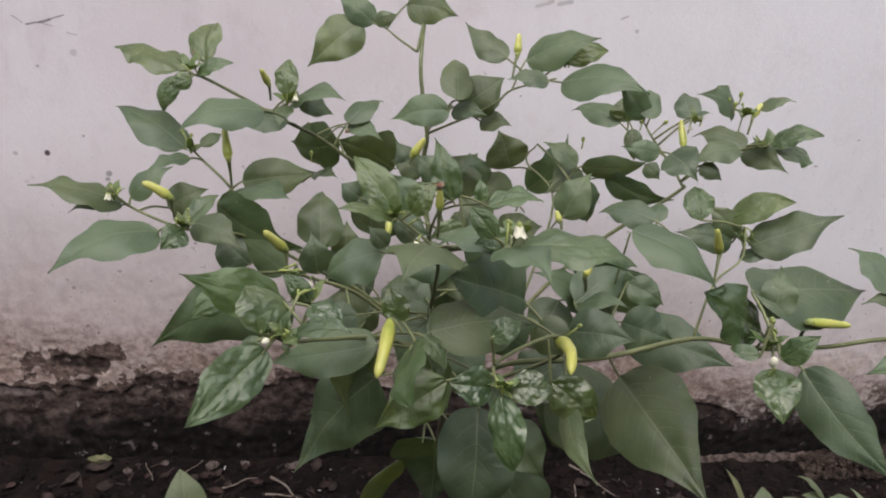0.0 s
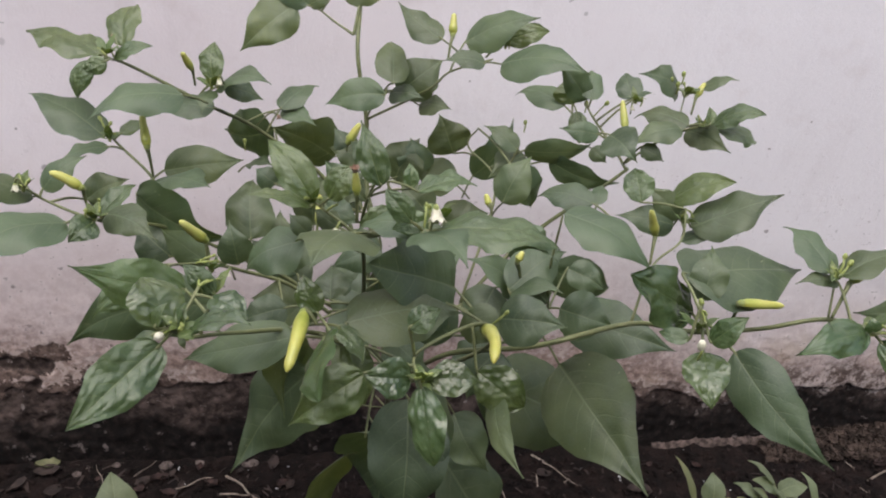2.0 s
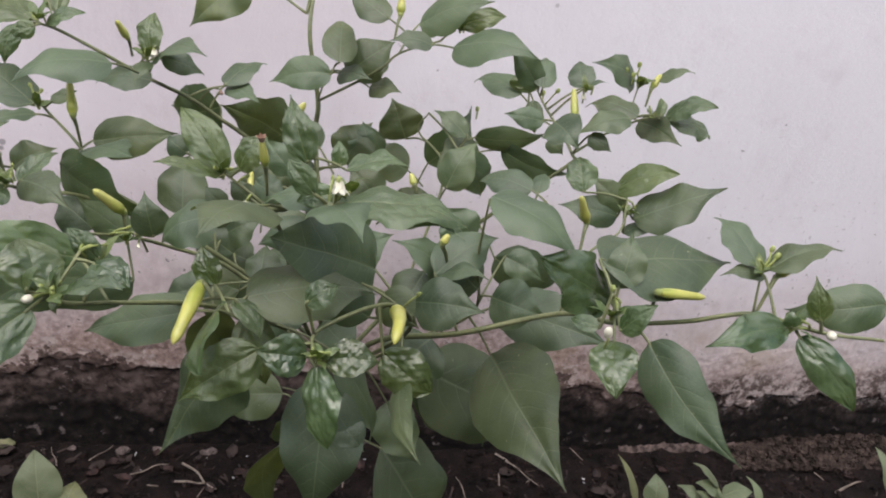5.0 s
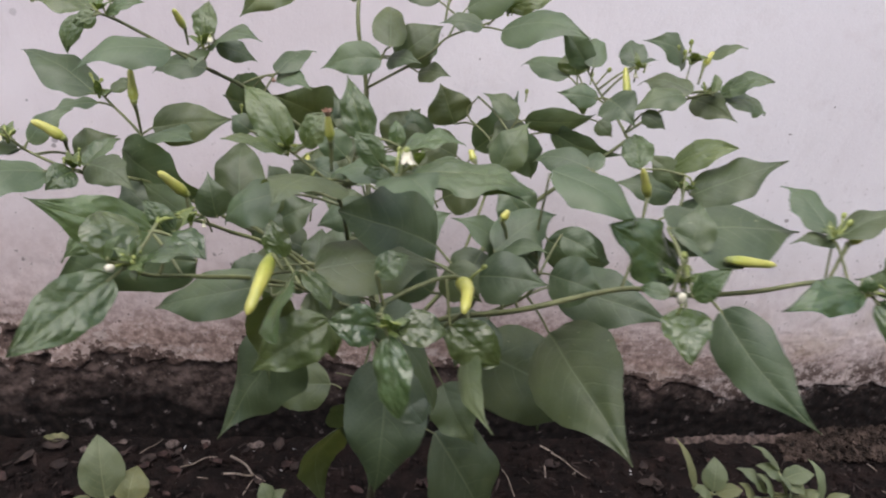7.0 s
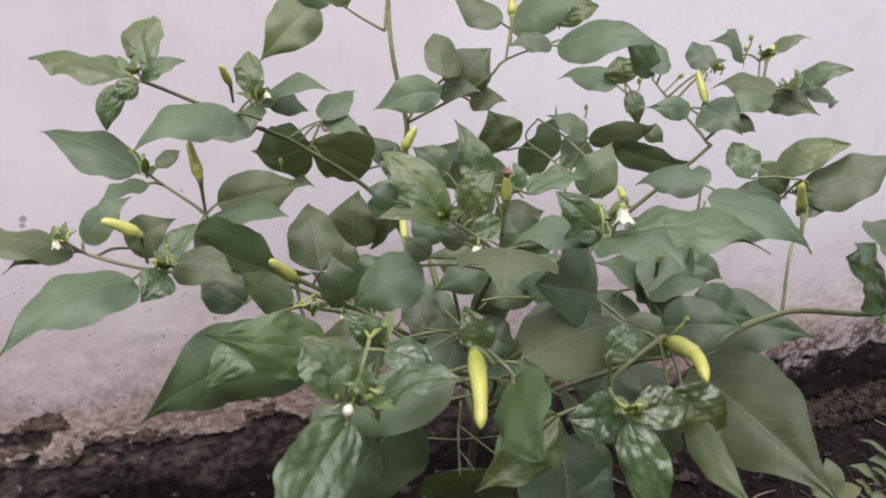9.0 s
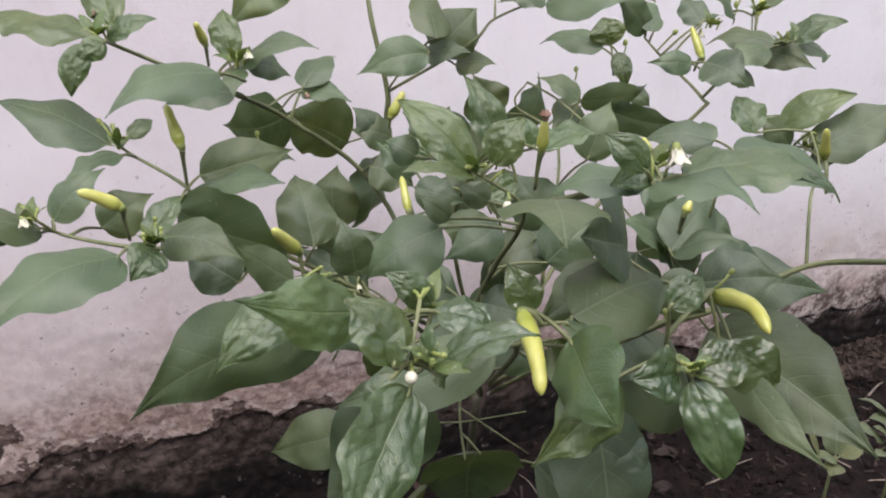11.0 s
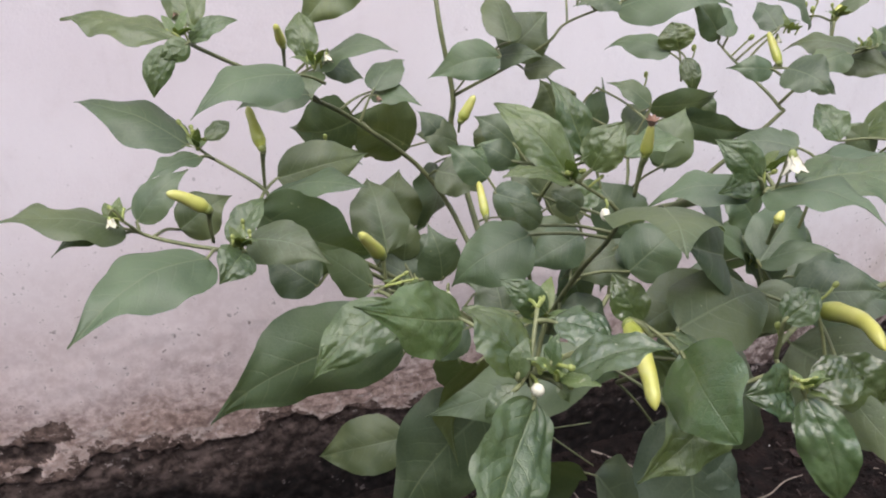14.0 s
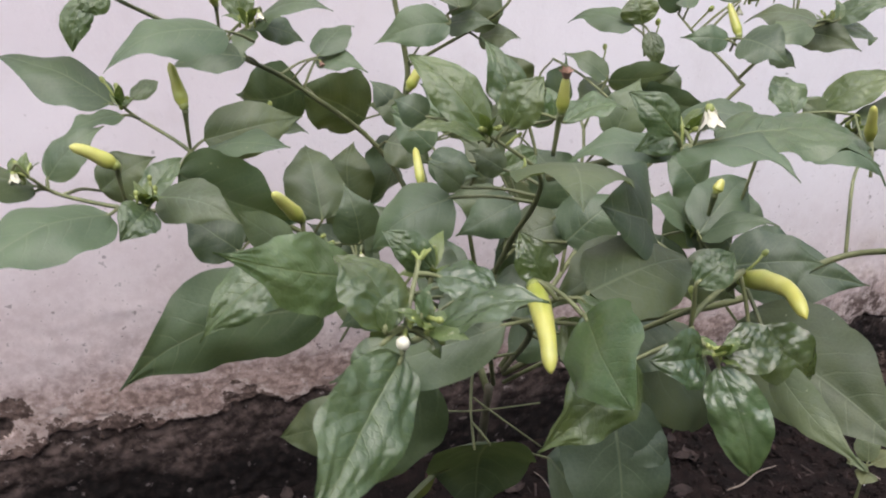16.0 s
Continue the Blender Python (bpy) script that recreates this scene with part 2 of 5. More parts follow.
        ez = n.math("SUBTRACT", n.math("SUBTRACT", mz, az), n.math("MULTIPLY", t, dz))
        d = n.math("SQRT", n.math("ADD", n.math("POWER", ex, 2.0), n.math("POWER", ez, 2.0)))
        col = n.mix(n.ramp(d, r * 0.4, r * 1.6, k, 0.0), col, (0.10, 0.075, 0.08))
    ochre = n.math("MULTIPLY", n.ramp(n.noise(5, 4, 0.6, geo), 0.48, 0.68), n.math("MULTIPLY", n.ramp(z, 0.40, 0.28), n.ramp(x, 0.7, 1.0)))
    col = n.mix(n.math("MULTIPLY", ochre, 0.45), col, (0.42, 0.32, 0.2))
    # the top coat has flaked off in plates, below it a brown coat, then the bare black foot
    left = n.add("ShaderNodeAttribute", attribute_name="plaster").outputs["Fac"]
    edge = n.math("ADD", left, off(n.noise(170, 4, 0.65, geo), 0.012))
    coat = n.math("ADD", n.math("ADD", left, off(n.noise(16, 5, 0.62, geo), 0.16)), off(n.noise(150, 4, 0.65, geo), 0.02))
    plate = n.ramp(coat, 0.017, 0.013)
    lip = n.math("MULTIPLY", n.ramp(coat, 0.013, 0.017), n.ramp(coat, 0.035, 0.020))
    tan = n.mix(n.ramp(fine, 0.36, 0.66), (0.070, 0.047, 0.040), (0.20, 0.142, 0.122))
    tan = n.mix(n.math("MULTIPLY", n.ramp(n.noise(95, 4, 0.7, geo), 0.58, 0.66), 0.7), tan, (0.42, 0.35, 0.325))
    col = n.mix(plate, col, tan)
    col = n.mix(n.math("MULTIPLY", lip, n.ramp(fine, 0.4, 0.6, 0.05, 0.5)), col, (0.62, 0.53, 0.50))
    # towards the right end of the bed the coat is rough with lime and dirt
    rough = n.math("MULTIPLY", n.ramp(x, 0.98, 1.25), n.ramp(n.math("ADD", left, off(mid, 0.05)), 0.085, 0.05))
    gravel = n.mix(n.ramp(n.noise(58, 5, 0.72, geo), 0.42, 0.62), (0.10, 0.072, 0.063), (0.52, 0.44, 0.42))
    col = n.mix(n.math("MULTIPLY", rough, 0.9), col, gravel)
    flaked = n.ramp(edge, 0.001, -0.001)
    bare = n.mix(n.ramp(fine, 0.36, 0.66), (0.026, 0.018, 0.016), (0.095, 0.068, 0.060))
    bare = n.mix(n.math("MULTIPLY", n.ramp(n.noise(19, 5, 0.68, geo), 0.47, 0.64), 0.8), bare, (0.155, 0.115, 0.103))
    # lime specks left on the bare part, thick near the right end of the bed
    lime = n.ramp(n.noise(62, 5, 0.72, geo), n.ramp(x, 1.0, 1.3, 0.62, 0.53), n.ramp(x, 1.0, 1.3, 0.68, 0.60))
    bare = n.mix(n.math("MULTIPLY", lime, n.ramp(edge, n.ramp(x, 1.0, 1.3, -0.15, -0.075), -0.01, 0.0, 0.85)), bare, (0.45, 0.39, 0.375))
    col = n.mix(flaked, col, bare)
    mould = n.mix(n.ramp(fine, 0.40, 0.72), (0.0055, 0.004, 0.004), (0.024, 0.017, 0.015))
    mould = n.mix(n.math("MULTIPLY", n.ramp(n.noise(42, 4, 0.6, geo), 0.62, 0.69), 0.65), mould, (0.24, 0.20, 0.19))
    low = n.math("ADD", n.math("ADD", edge, off(n.noise(9, 6, 0.66, geo), 0.22)), off(n.noise(55, 4, 0.6, geo), 0.06))
    dark = n.math("MULTIPLY", n.ramp(low, n.ramp(x, 0.7, 1.0, -0.035, 0.01), n.ramp(x, 0.7, 1.0, -0.125, -0.06)), flaked)
    col = n.mix(dark, col, mould)
    # a pale smear of old render low on the wall
    sx = n.math("SUBTRACT", n.math("ABSOLUTE", n.math("SUBTRACT", x, -0.315)), 0.064)
    sz = n.math("ABSOLUTE", n.math("SUBTRACT", n.math("ADD", z, off(n.noise(20, 4, 0.6, geo), 0.03)), 0.165))
    smear = n.math("MULTIPLY", n.ramp(sx, 0.02, -0.03), n.ramp(sz, 0.014, 0.004))
    col = n.mix(n.math("MULTIPLY", smear, n.ramp(fine, 0.35, 0.6, 0.25, 0.7)), col, (0.30, 0.24, 0.23))
    h = n.math("ADD", n.math("MULTIPLY", fine, 0.5), n.math("MULTIPLY", grit, 0.35))
    h = n.math("SUBTRACT", h, n.math("MULTIPLY", n.math("MAXIMUM", pits, n.math("MAXIMUM", n.math("MULTIPLY", plate, 0.6), flaked)), 0.8))
    n.bump(h, 0.42, 0.004)
    return n.done(col, 0.85, 0.25)


def soil_material():
    n = Nodes("dark_soil")
    geo = n.place()
    fine = n.noise(120, 5, 0.7, geo)
    mid = n.noise(22, 5, 0.6, geo)
    col = n.mix(n.ramp(mid, 0.35, 0.7), (0.0050, 0.0032, 0.0029), (0.016, 0.0095, 0.0083))
    col = n.mix(n.math("MULTIPLY", n.ramp(fine, 0.55, 0.72), 0.7), col, (0.044, 0.026, 0.022))
    n.bump(n.math("ADD", fine, n.math("MULTIPLY", mid, 1.2)), 0.8, 0.008)
    return n.done(col, 0.9, 0.2)


WALL, SOIL = wall_material(), soil_material()


# ---- helpers for meshes ----
def mesh_of(name, verts, faces, material, uvs=None, smooth=True):
    me = bpy.data.meshes.new(name)
    me.from_pydata([tuple(v) for v in verts], [], faces)
    if uvs is not None:
        layer = me.uv_layers.new(name="UVMap")
        for lp in me.loops:
            layer.data[lp.index].uv = uvs[lp.vertex_index]
    me.polygons.foreach_set("use_smooth", [smooth] * len(me.polygons))
    me.materials.append(material)
    me.update()
    return me


def hang(ob, parent):
    """Make ob a part of parent without moving it."""
    ob.parent = parent
    ob.matrix_parent_inverse = at_rest(parent).inverted()
    return ob


def at_rest(ob):
    m = ob.matrix_basis.copy()
    if ob.parent:
        m = at_rest(ob.parent) @ ob.matrix_parent_inverse @ m
    return m


def part(name, me, parent, label="", m=None):
    ob = new(name, me)
    if m is not None:
        ob.matrix_basis = m
    hang(ob, parent)
    return tagged(ob, label) if label else ob


def root(name, place, label, category, group=""):
    e = new(name)
    e.matrix_basis = Matrix.Translation(place)
    e.empty_display_size = 0.02
    return tagged(e, label, category, group)


def smooth_line(points, steps=6):
    """Catmull-Rom through the points."""
    p = [Vector(q) for q in points]
    p = [2 * p[0] - p[1], *p, 2 * p[-1] - p[-2]]
    line = []
    for i in range(1, len(p) - 2):
        for k in range(steps):
            t = k / steps
            a, b, c, d = p[i - 1 : i + 3]
            line.append(0.5 * (2 * b + (c - a) * t + (2 * a - 5 * b + 4 * c - d) * t * t + (3 * b - a - 3 * c + d) * t ** 3))
    return [*line, p[-2]]


def tube(name, line, radii, material, sides=8, cap=True):
    """A round bar along a line; radii: one for each point. U runs along it."""
    verts, faces, uvs = [], [], []
    n = len(line)
    side = None
    for i, c in enumerate(line):
        d = (line[min(i + 1, n - 1)] - line[max(i - 1, 0)]).normalized()
        if side is None:
            side = d.orthogonal().normalized()
        side = (side - d * side.dot(d)).normalized()
        up = d.cross(side)
        for k in range(sides):
            a = 2 * math.pi * k / sides
            verts.append(c + radii[i] * (math.cos(a) * side + math.sin(a) * up))
            uvs.append((i / (n - 1), k / sides))
    for i in range(n - 1):
        for k in range(sides):
            a, b = i * sides + k, i * sides + (k + 1) % sides
            faces.append((a, b, b + sides, a + sides))
    if cap:
        faces.append(tuple(range(sides))[::-1])
        faces.append(tuple(range((n - 1) * sides, n * sides)))
    return mesh_of(name, verts, faces, material, uvs)


# ---- the setting ----
WALL_Y = 1.632


EDGE_X = (-0.8, -0.27, -0.15, -0.05, 0.04, 0.12, 0.16, 0.20, 0.24, 0.31, 0.40, 0.8, 1.05, 1.12, 1.19, 1.30, 1.40, 1.50, 2.2)
EDGE_Z = (0.175, 0.175, 0.182, 0.198, 0.185, 0.176, 0.180, 0.212, 0.210, 0.186, 0.185, 0.17, 0.150, 0.138, 0.128, 0.134, 0.142, 0.152, 0.16)


def plaster(x, z):
    """Metres above the broken lower edge of the plaster; below 0 it has flaked off."""
    f = z - float(np.interp(x, EDGE_X, EDGE_Z))
    f += 0.030 * noise.noise((x * 13, z * 16, 1.0)) + 0.018 * noise.noise((x * 34, z * 38, 2.0)) + 0.006 * noise.noise((x * 90, z * 95, 3.0))
    # two holes above the edge
    for hx, hz, rx, rz in ((-0.198, 0.234, 0.034, 0.015), (-0.150, 0.232, 0.026, 0.018)):
        d = math.hypot((x - hx) / rx, (z - hz) / rz)
        f = min(f, 0.012 * (d - 1) + 0.006 * noise.noise((x * 70, z * 70, 8.0)))
    return f


def old_wall():
    """A thick plastered wall, its face modelled finely where it is seen near the foot."""
    xs = np.concatenate([np.linspace(-4, -0.6, 24), np.linspace(-0.58, 0.62, 480), np.linspace(0.626, 1.0, 60), np.linspace(1.003, 1.75, 260), np.linspace(1.77, 5, 30)])
    zs = np.concatenate([np.linspace(-0.1, 0.09, 40), np.linspace(0.093, 0.29, 95), np.linspace(0.295, 0.42, 20), np.linspace(0.44, 2.6, 50)])
    verts, left = [], []
    for z in zs:
        for x in xs:
            f = plaster(x, z) if z < 0.45 else 1.0
            gone = min(1.0, max(0.0, 0.5 - f / 0.005))
            y = WALL_Y + 0.006 * gone + 0.004 * noise.noise((x * 2.0, z * 2.0, 0.0)) + 0.0016 * noise.noise((x * 14, z * 14, 3.0))
            if z < 0.45:
                y += (0.0012 + 0.003 * gone) * noise.noise((x * 45, z * 45, 5.0)) + 0.0012 * noise.noise((x * 120, z * 120, 6.0)) * min(1.0, max(0.0, (0.4 - z) / 0.15))
            verts.append((x, y, z))
            left.append(f)
    w = len(xs)
    faces = [(j * w + i, j * w + i + 1, (j + 1) * w + i + 1, (j + 1) * w + i) for j in range(len(zs) - 1) for i in range(w - 1)]
    # the back, the top and the two ends
    k = len(verts)
    verts += [(-4, WALL_Y + 0.16, -0.1), (5, WALL_Y + 0.16, -0.1), (5, WALL_Y + 0.16, 2.6), (-4, WALL_Y + 0.16, 2.6)]
    left += [1.0] * 4
    top = (len(zs) - 1) * w
    faces += [(k + 1, k, k + 3, k + 2), (*range(top, top + w), k + 2, k + 3), (*[j * w for j in range(len(zs))], k + 3, k)[::-1], (*[j * w + w - 1 for j in range(len(zs))], k + 2, k + 1)]
    me = mesh_of("wall_back", verts, faces, WALL)
    me.attributes.new("plaster", "FLOAT", "POINT").data.foreach_set("value", left)
    tagged(new("wall_back", me), "old whitewashed garden wall with flaking, mouldy foot", "wall", kind="structure")


def ground():
    """Dark uneven soil; one sheet that runs out to the horizon."""
    xs = np.concatenate([[-400, -60, -12, -4], np.linspace(-1.2, 2.4, 400), [5, 12, 60, 400]])
    ys = np.concatenate([[-400, -60, -12, -4, -1, 0.4], np.linspace(0.9, 1.66, 110), [3, 12, 60, 400]])
    verts = []
    for y in ys:
        for x in xs:
            near = max(0.0, 1 - max(0, abs(x - 0.6) - 1.7) / 1.5) * (1.0 if 0.3 < y < 2 else 0.0)
            z = 0.012 * noise.noise((x * 5, y * 5, 0.0)) + 0.010 * noise.noise((x * 19, y * 19, 2.0)) + 0.006 * noise.noise((x * 60, y * 60, 4.0))
            verts.append((x, y, z * near - 0.004))
    w = len(xs)
    faces = [(j * w + i, j * w + i + 1, (j + 1) * w + i + 1, (j + 1) * w + i) for j in range(len(ys) - 1) for i in range(w - 1)]
    tagged(new("ground", mesh_of("ground", verts, faces, SOIL)), "dark damp garden soil with litter", "ground", kind="structure")


def ledge():
    """A low broken strip of render along the foot of the wall."""
    verts, faces = [], []
    n, m = 260, 9
    for i in range(n + 1):
        x = 1.09 + 0.31 * i / n
        fade = min(1.0, (x - 1.08) / 0.1, (1.42 - x) / 0.05)
        d = 0.008 + 0.004 * noise.noise((x * 13, 0, 0)) + 0.004 * noise.noise((x * 55, 0, 0))
        h = fade * 0.013 - 0.003 + 0.02 * (x - 1.1) + 0.005 * noise.noise((x * 9, 3, 0)) + 0.005 * noise.noise((x * 60, 3, 0)) + 0.003 * noise.noise((x * 170, 3, 0))
        for k in range(m):
            q = k / (m - 1)
            verts.append((x, WALL_Y + 0.015 - (d + 0.015) * q, h * (1 - q ** 2.2) - 0.02 * q ** 6 + 0.006 * noise.noise((x * 110, q * 5, 1)) * (1 - q * q)))
        if i:
            a = m * i
            faces += [(a - m + k, a - m + k + 1, a + k + 1, a + k) for k in range(m - 1)]
    tagged(new("trim", mesh_of("trim", verts, faces, LEDGE)), "broken strip of pale render along the wall foot", "trim", kind="structure")


def rubble():
    """A heap of brown crumbled plaster and earth against the wall."""
    rg = random.Random(21)
    verts, faces = [], []
    shape = ((-1, -1, -0.6), (1, -0.8, -0.5), (0.9, 1, -0.6), (-0.8, 0.9, -0.5), (-0.6, -0.7, 0.5), (0.7, -0.5, 0.7), (0.5, 0.7, 0.5), (-0.7, 0.6, 0.7))
    quads = ((0, 3, 2, 1), (4, 5, 6, 7), (0, 1, 5, 4), (1, 2, 6, 5), (2, 3, 7, 6), (3, 0, 4, 7))
    for _ in range(2600):
        x = rg.uniform(1.34, 2.15)
        q = rg.random() ** 1.3
        top = 0.045 * min(1.0, (x - 1.32) / 0.15) * (1 + 0.4 * noise.noise((x * 7, 0, 0)))
        s = rg.uniform(0.002, 0.007)
        m = pose(x, WALL_Y - 0.002 - 0.06 * q, top * (1 - q) * rg.uniform(0.75, 1.0), rg.uniform(0, 360), rg.uniform(0, 360), rg.uniform(0, 360))
        k = len(verts)
        verts += [m @ (Vector(c) * s) for c in shape]
        faces += [tuple(k + i for i in f) for f in quads]
    tagged(new("rubble_heap", mesh_of("rubble_heap", verts, faces, RUBBLE, smooth=False)), "heap of brown crumbled plaster against the wall foot", "rubble", kind="stuff")


def unseen_shade_wall():
    """An added, unseen wall behind the camera that cuts low light from the front."""
    bm = bmesh.new()
    bmesh.ops.create_cube(bm, size=1.0, matrix=Matrix.Translation((0.5, -1.3, 1.45)) @ Matrix.Diagonal((11, 0.2, 3.1, 1)))
    me = bpy.data.meshes.new("wall_front")
    bm.to_mesh(me)
    me.materials.append(SHADE_WALL)
    tagged(new("wall_front", me), "added unseen grey wall that blocks low light from the front", "wall", kind="structure")


SHADE_WALL = plain_material("shade_wall_grey", (0.34, 0.33, 0.32), (0.46, 0.45, 0.44), 0.9, 6, 0.2)
LEDGE = plain_material("worn_render", (0.022, 0.016, 0.014), (0.15, 0.112, 0.10), 0.9, 70, 0.2, 0.9)
RUBBLE = plain_material("brown_rubble", (0.012, 0.009, 0.0075), (0.085, 0.062, 0.052), 0.95, 45, 0.15, 0.9)
old_wall()
ground()
ledge()
rubble()
unseen_shade_wall()

# ---- the chilli plant ----
plant = root("chilli_plant", (0.44, 1.16, 0.0), "bushy green chilli plant with pale yellow fruit, growing before the wall", "plant")
NODES = []  # places along the branches, where leaf stalks may start


def branch(points, r0, r1, material=None, name="branch"):
    line = smooth_line(points)
    n = len(line)
    radii = [0.72 * (r0 + (r1 - r0) * i / (n - 1)) * (1 + 0.12 * noise.noise(c * 60)) for i, c in enumerate(line)]
    NODES.extend(line)
    return part(name, tube(name, line, radii, material or STEM), plant)


def blade(base, tip, width, roll, bend, young, seed, material=None, sway=None, fold=None, point=None):
    """One leaf blade: oval with a drawn-out point, arched, quilted between its veins. Returns its mesh and its pose."""
    rng = random.Random(seed)
    base, tip = Vector(base), Vector(tip)
    axis = tip - base
    length = axis.length
    x = axis.normalized()
    up = (Vector((0, 0, 1)) - x * x.z).normalized()
    right = x.cross(up)
    z = (math.cos(radians(roll)) * up + math.sin(radians(roll)) * right).normalized()
    y = z.cross(x)
    small = length < 0.022
    nu, nv = (16, 8) if small else (46, 24) if young else (30, 16)
    fold_own = rng.uniform(0.10, 0.34) if young else rng.uniform(0.02, 0.22)
    fold = fold_own if fold is None else fold
    point = (0.45 if young else 1.0) if point is None else point
    droop = rng.uniform(0.35, 0.8)
    wave = rng.uniform(0.04, 0.08) * (1.2 if young else 0.9) * (0.5 if length < 0.04 else 1.0)
    ph, ph2 = rng.uniform(0, 6), rng.uniform(0, 6)
    own = rng.uniform(-0.04, 0.04)
    sway = own if sway is None else sway
    hook = rng.uniform(-0.02, 0.06) * length  # the point bends down a little
    lean = rng.uniform(-0.03, 0.03) * length
    quilt = 0.010 * width
    power = 0.62 + 0.46 * point
    peak = 0.55 / (0.55 + power)
    top = peak ** 0.55 * (1 - peak) ** power
    verts, uvs, faces = [], [], []
    for i in range(nu + 1):
        s = i / nu
        h = 0.5 * width * (s ** 0.55 * (1 - s) ** power / top) * (1 - 0.58 * point * max(0.0, (s - 0.62) / 0.38) ** 0.85)
        h = max(h, 0.0005)
        end = max(0.0, (s - 0.65) / 0.35) ** 2
        for j in range(nv + 1):
            v = 2 * j / nv - 1
            rag = 1 + (0.07 * noise.noise((s * 8 + seed, (1 if v > 0 else -1) * 3.0, seed * 0.37)) + 0.025 * noise.noise((s * 28 + seed, (1 if v > 0 else -1) * 5.0, seed * 0.61))) * abs(v)
            yy = h * v * rag
            zz = bend * length * 4 * s * (1 - s) * (0.75 + 0.5 * s)
            zz += fold * abs(yy) - droop * yy * yy / width + 0.17 * droop * width * math.sin(math.pi * s)
            q = math.pi * 7.5 * (s - 0.3 * abs(yy) / width - 0.9 * (yy / width) ** 2 + 0.03 + 0.012 * noise.noise((s * 7, v * 3, seed)))
            zz += quilt * math.sin(q) ** 2 * min(1, 4 * abs(v)) * (1 - 0.4 * abs(v))
            zz += wave * width * v * v * math.sin(2 * math.pi * 2.3 * s + (ph if v > 0 else ph2)) * math.sin(math.pi * s)
            zz += 0.035 * width * noise.noise((s * 4.0, v * 1.6, seed * 1.7))
            if young:
                zz += 0.050 * min(width, 0.030) * noise.noise((s * 7, v * 3.5, seed * 1.3)) * min(1, 3 * abs(v)) + 0.020 * width * noise.noise((s * 15, v * 6.5, seed * 2.1))
            verts.append((s * length, yy + sway * length * math.sin(math.pi * s) + lean * end, zz - hook * end))
            uvs.append((s, 0.5 + 0.5 * v * (2 * h / width)))
    w = nv + 1
    for i in range(nu):
        for j in range(nv):
            a = i * w + j
            faces.append((a, a + w, a + w + 1, a + 1))
    me = mesh_of("leaf", verts, faces, material or (YOUNG if young else LEAF), uvs)
    m = Matrix((x, y, z)).transposed().to_4x4()
    m.translation = base
    return me, m, x


COUNT = [0]


def leaf(base, tip, width, roll, young=0, bend=0.09, sway=None, stalk=True, owner=None, material=None, fold=None, point=None):
    """A leaf of the plant, with a stalk to the nearest branch."""
    COUNT[0] += 1
    me, m, x = blade(base, tip, width, roll, bend, young, COUNT[0], material, sway, fold, point)
    ob = part("leaf", me, owner or plant, m=m)
    if stalk:
        base = Vector(base)
        near = min(NODES, key=lambda c: (c - base).length + 0.4 * max(0.0, (c - base).dot(x)) + (0.05 if (c - base).dot(x) > 0 else 0))
        d = (near - base).length
        if d > 0.075:
            near = base - x * 0.022 + Vector((0, 0.004, -0.014))
            d = 0.026
        if d > 0.004:
            line = smooth_line([near, (near * 0.5 + base * 0.5) + Vector((0, 0, 0.05 * d)), base, base + x * 0.004], 4)
            part("leaf_stalk", tube("leaf_stalk", line, [0.0013 - 0.0004 * i / len(line) for i in range(len(line))], STEM, 6), ob)
    return ob


def fruit(stalk_end, calyx, tip, width, bow=0.0, dried=False):
    """A small chilli: tapered, slightly bent body, calyx cup and stalk."""
    s, c, t = Vector(stalk_end), Vector(calyx), Vector(tip)
    d = t - c
    side = Vector((0.35, -0.2, 1.0))
    side = (side - d * (side.dot(d) / d.length_squared)).normalized()
    line = smooth_line([c, c + d * 0.33 + side * bow * d.length * 0.8, c + d * 0.68 + side * bow * d.length, t], 8)
    n = len(line) - 1
    r = 0.5 * width
    radii = [r * (min(1.0, 0.62 + 2.2 * i / n) if i / n < 0.2 else 1.0) * (1 - max(0, i / n - 0.3) / 0.7 * 0.45) * (1 if i < n - 3 else (0.85, 0.62, 0.2)[i - n + 2] if i > n - 3 else 0.96) * (1 + 0.13 * noise.noise(p * 130)) for i, p in enumerate(line)]
    ob = part("chilli_fruit", tube("chilli_fruit", line, radii, FRUIT, 14), plant, "pale yellow chilli fruit")
    x = d.normalized()
    cup = [c - x * width * 0.30, c - x * width * 0.08, c + x * width * 0.16]
    part("calyx", tube("calyx", cup, [r * 0.42, r * 0.70, r * 0.72], CALYX, 10), ob)
    mid = s.lerp(c, 0.55) + Vector((0, 0, 0.004))
    sl = smooth_line([s, mid, c - x * width * 0.25], 5)
    part("stalk", tube("stalk", sl, [0.0012 + 0.0013 * (i / len(sl)) ** 1.5 for i in range(len(sl))], STEM, 7), ob)
    if dried:
        for k in range(6):
            a = x.orthogonal().normalized()
            out = Matrix.Rotation(k * 1.05, 3, x) @ a
            part("dried_petal", petal_mesh(t - x * 0.0015, x, out, 0.0058, DRY, random.Random(k)), ob)
    return ob


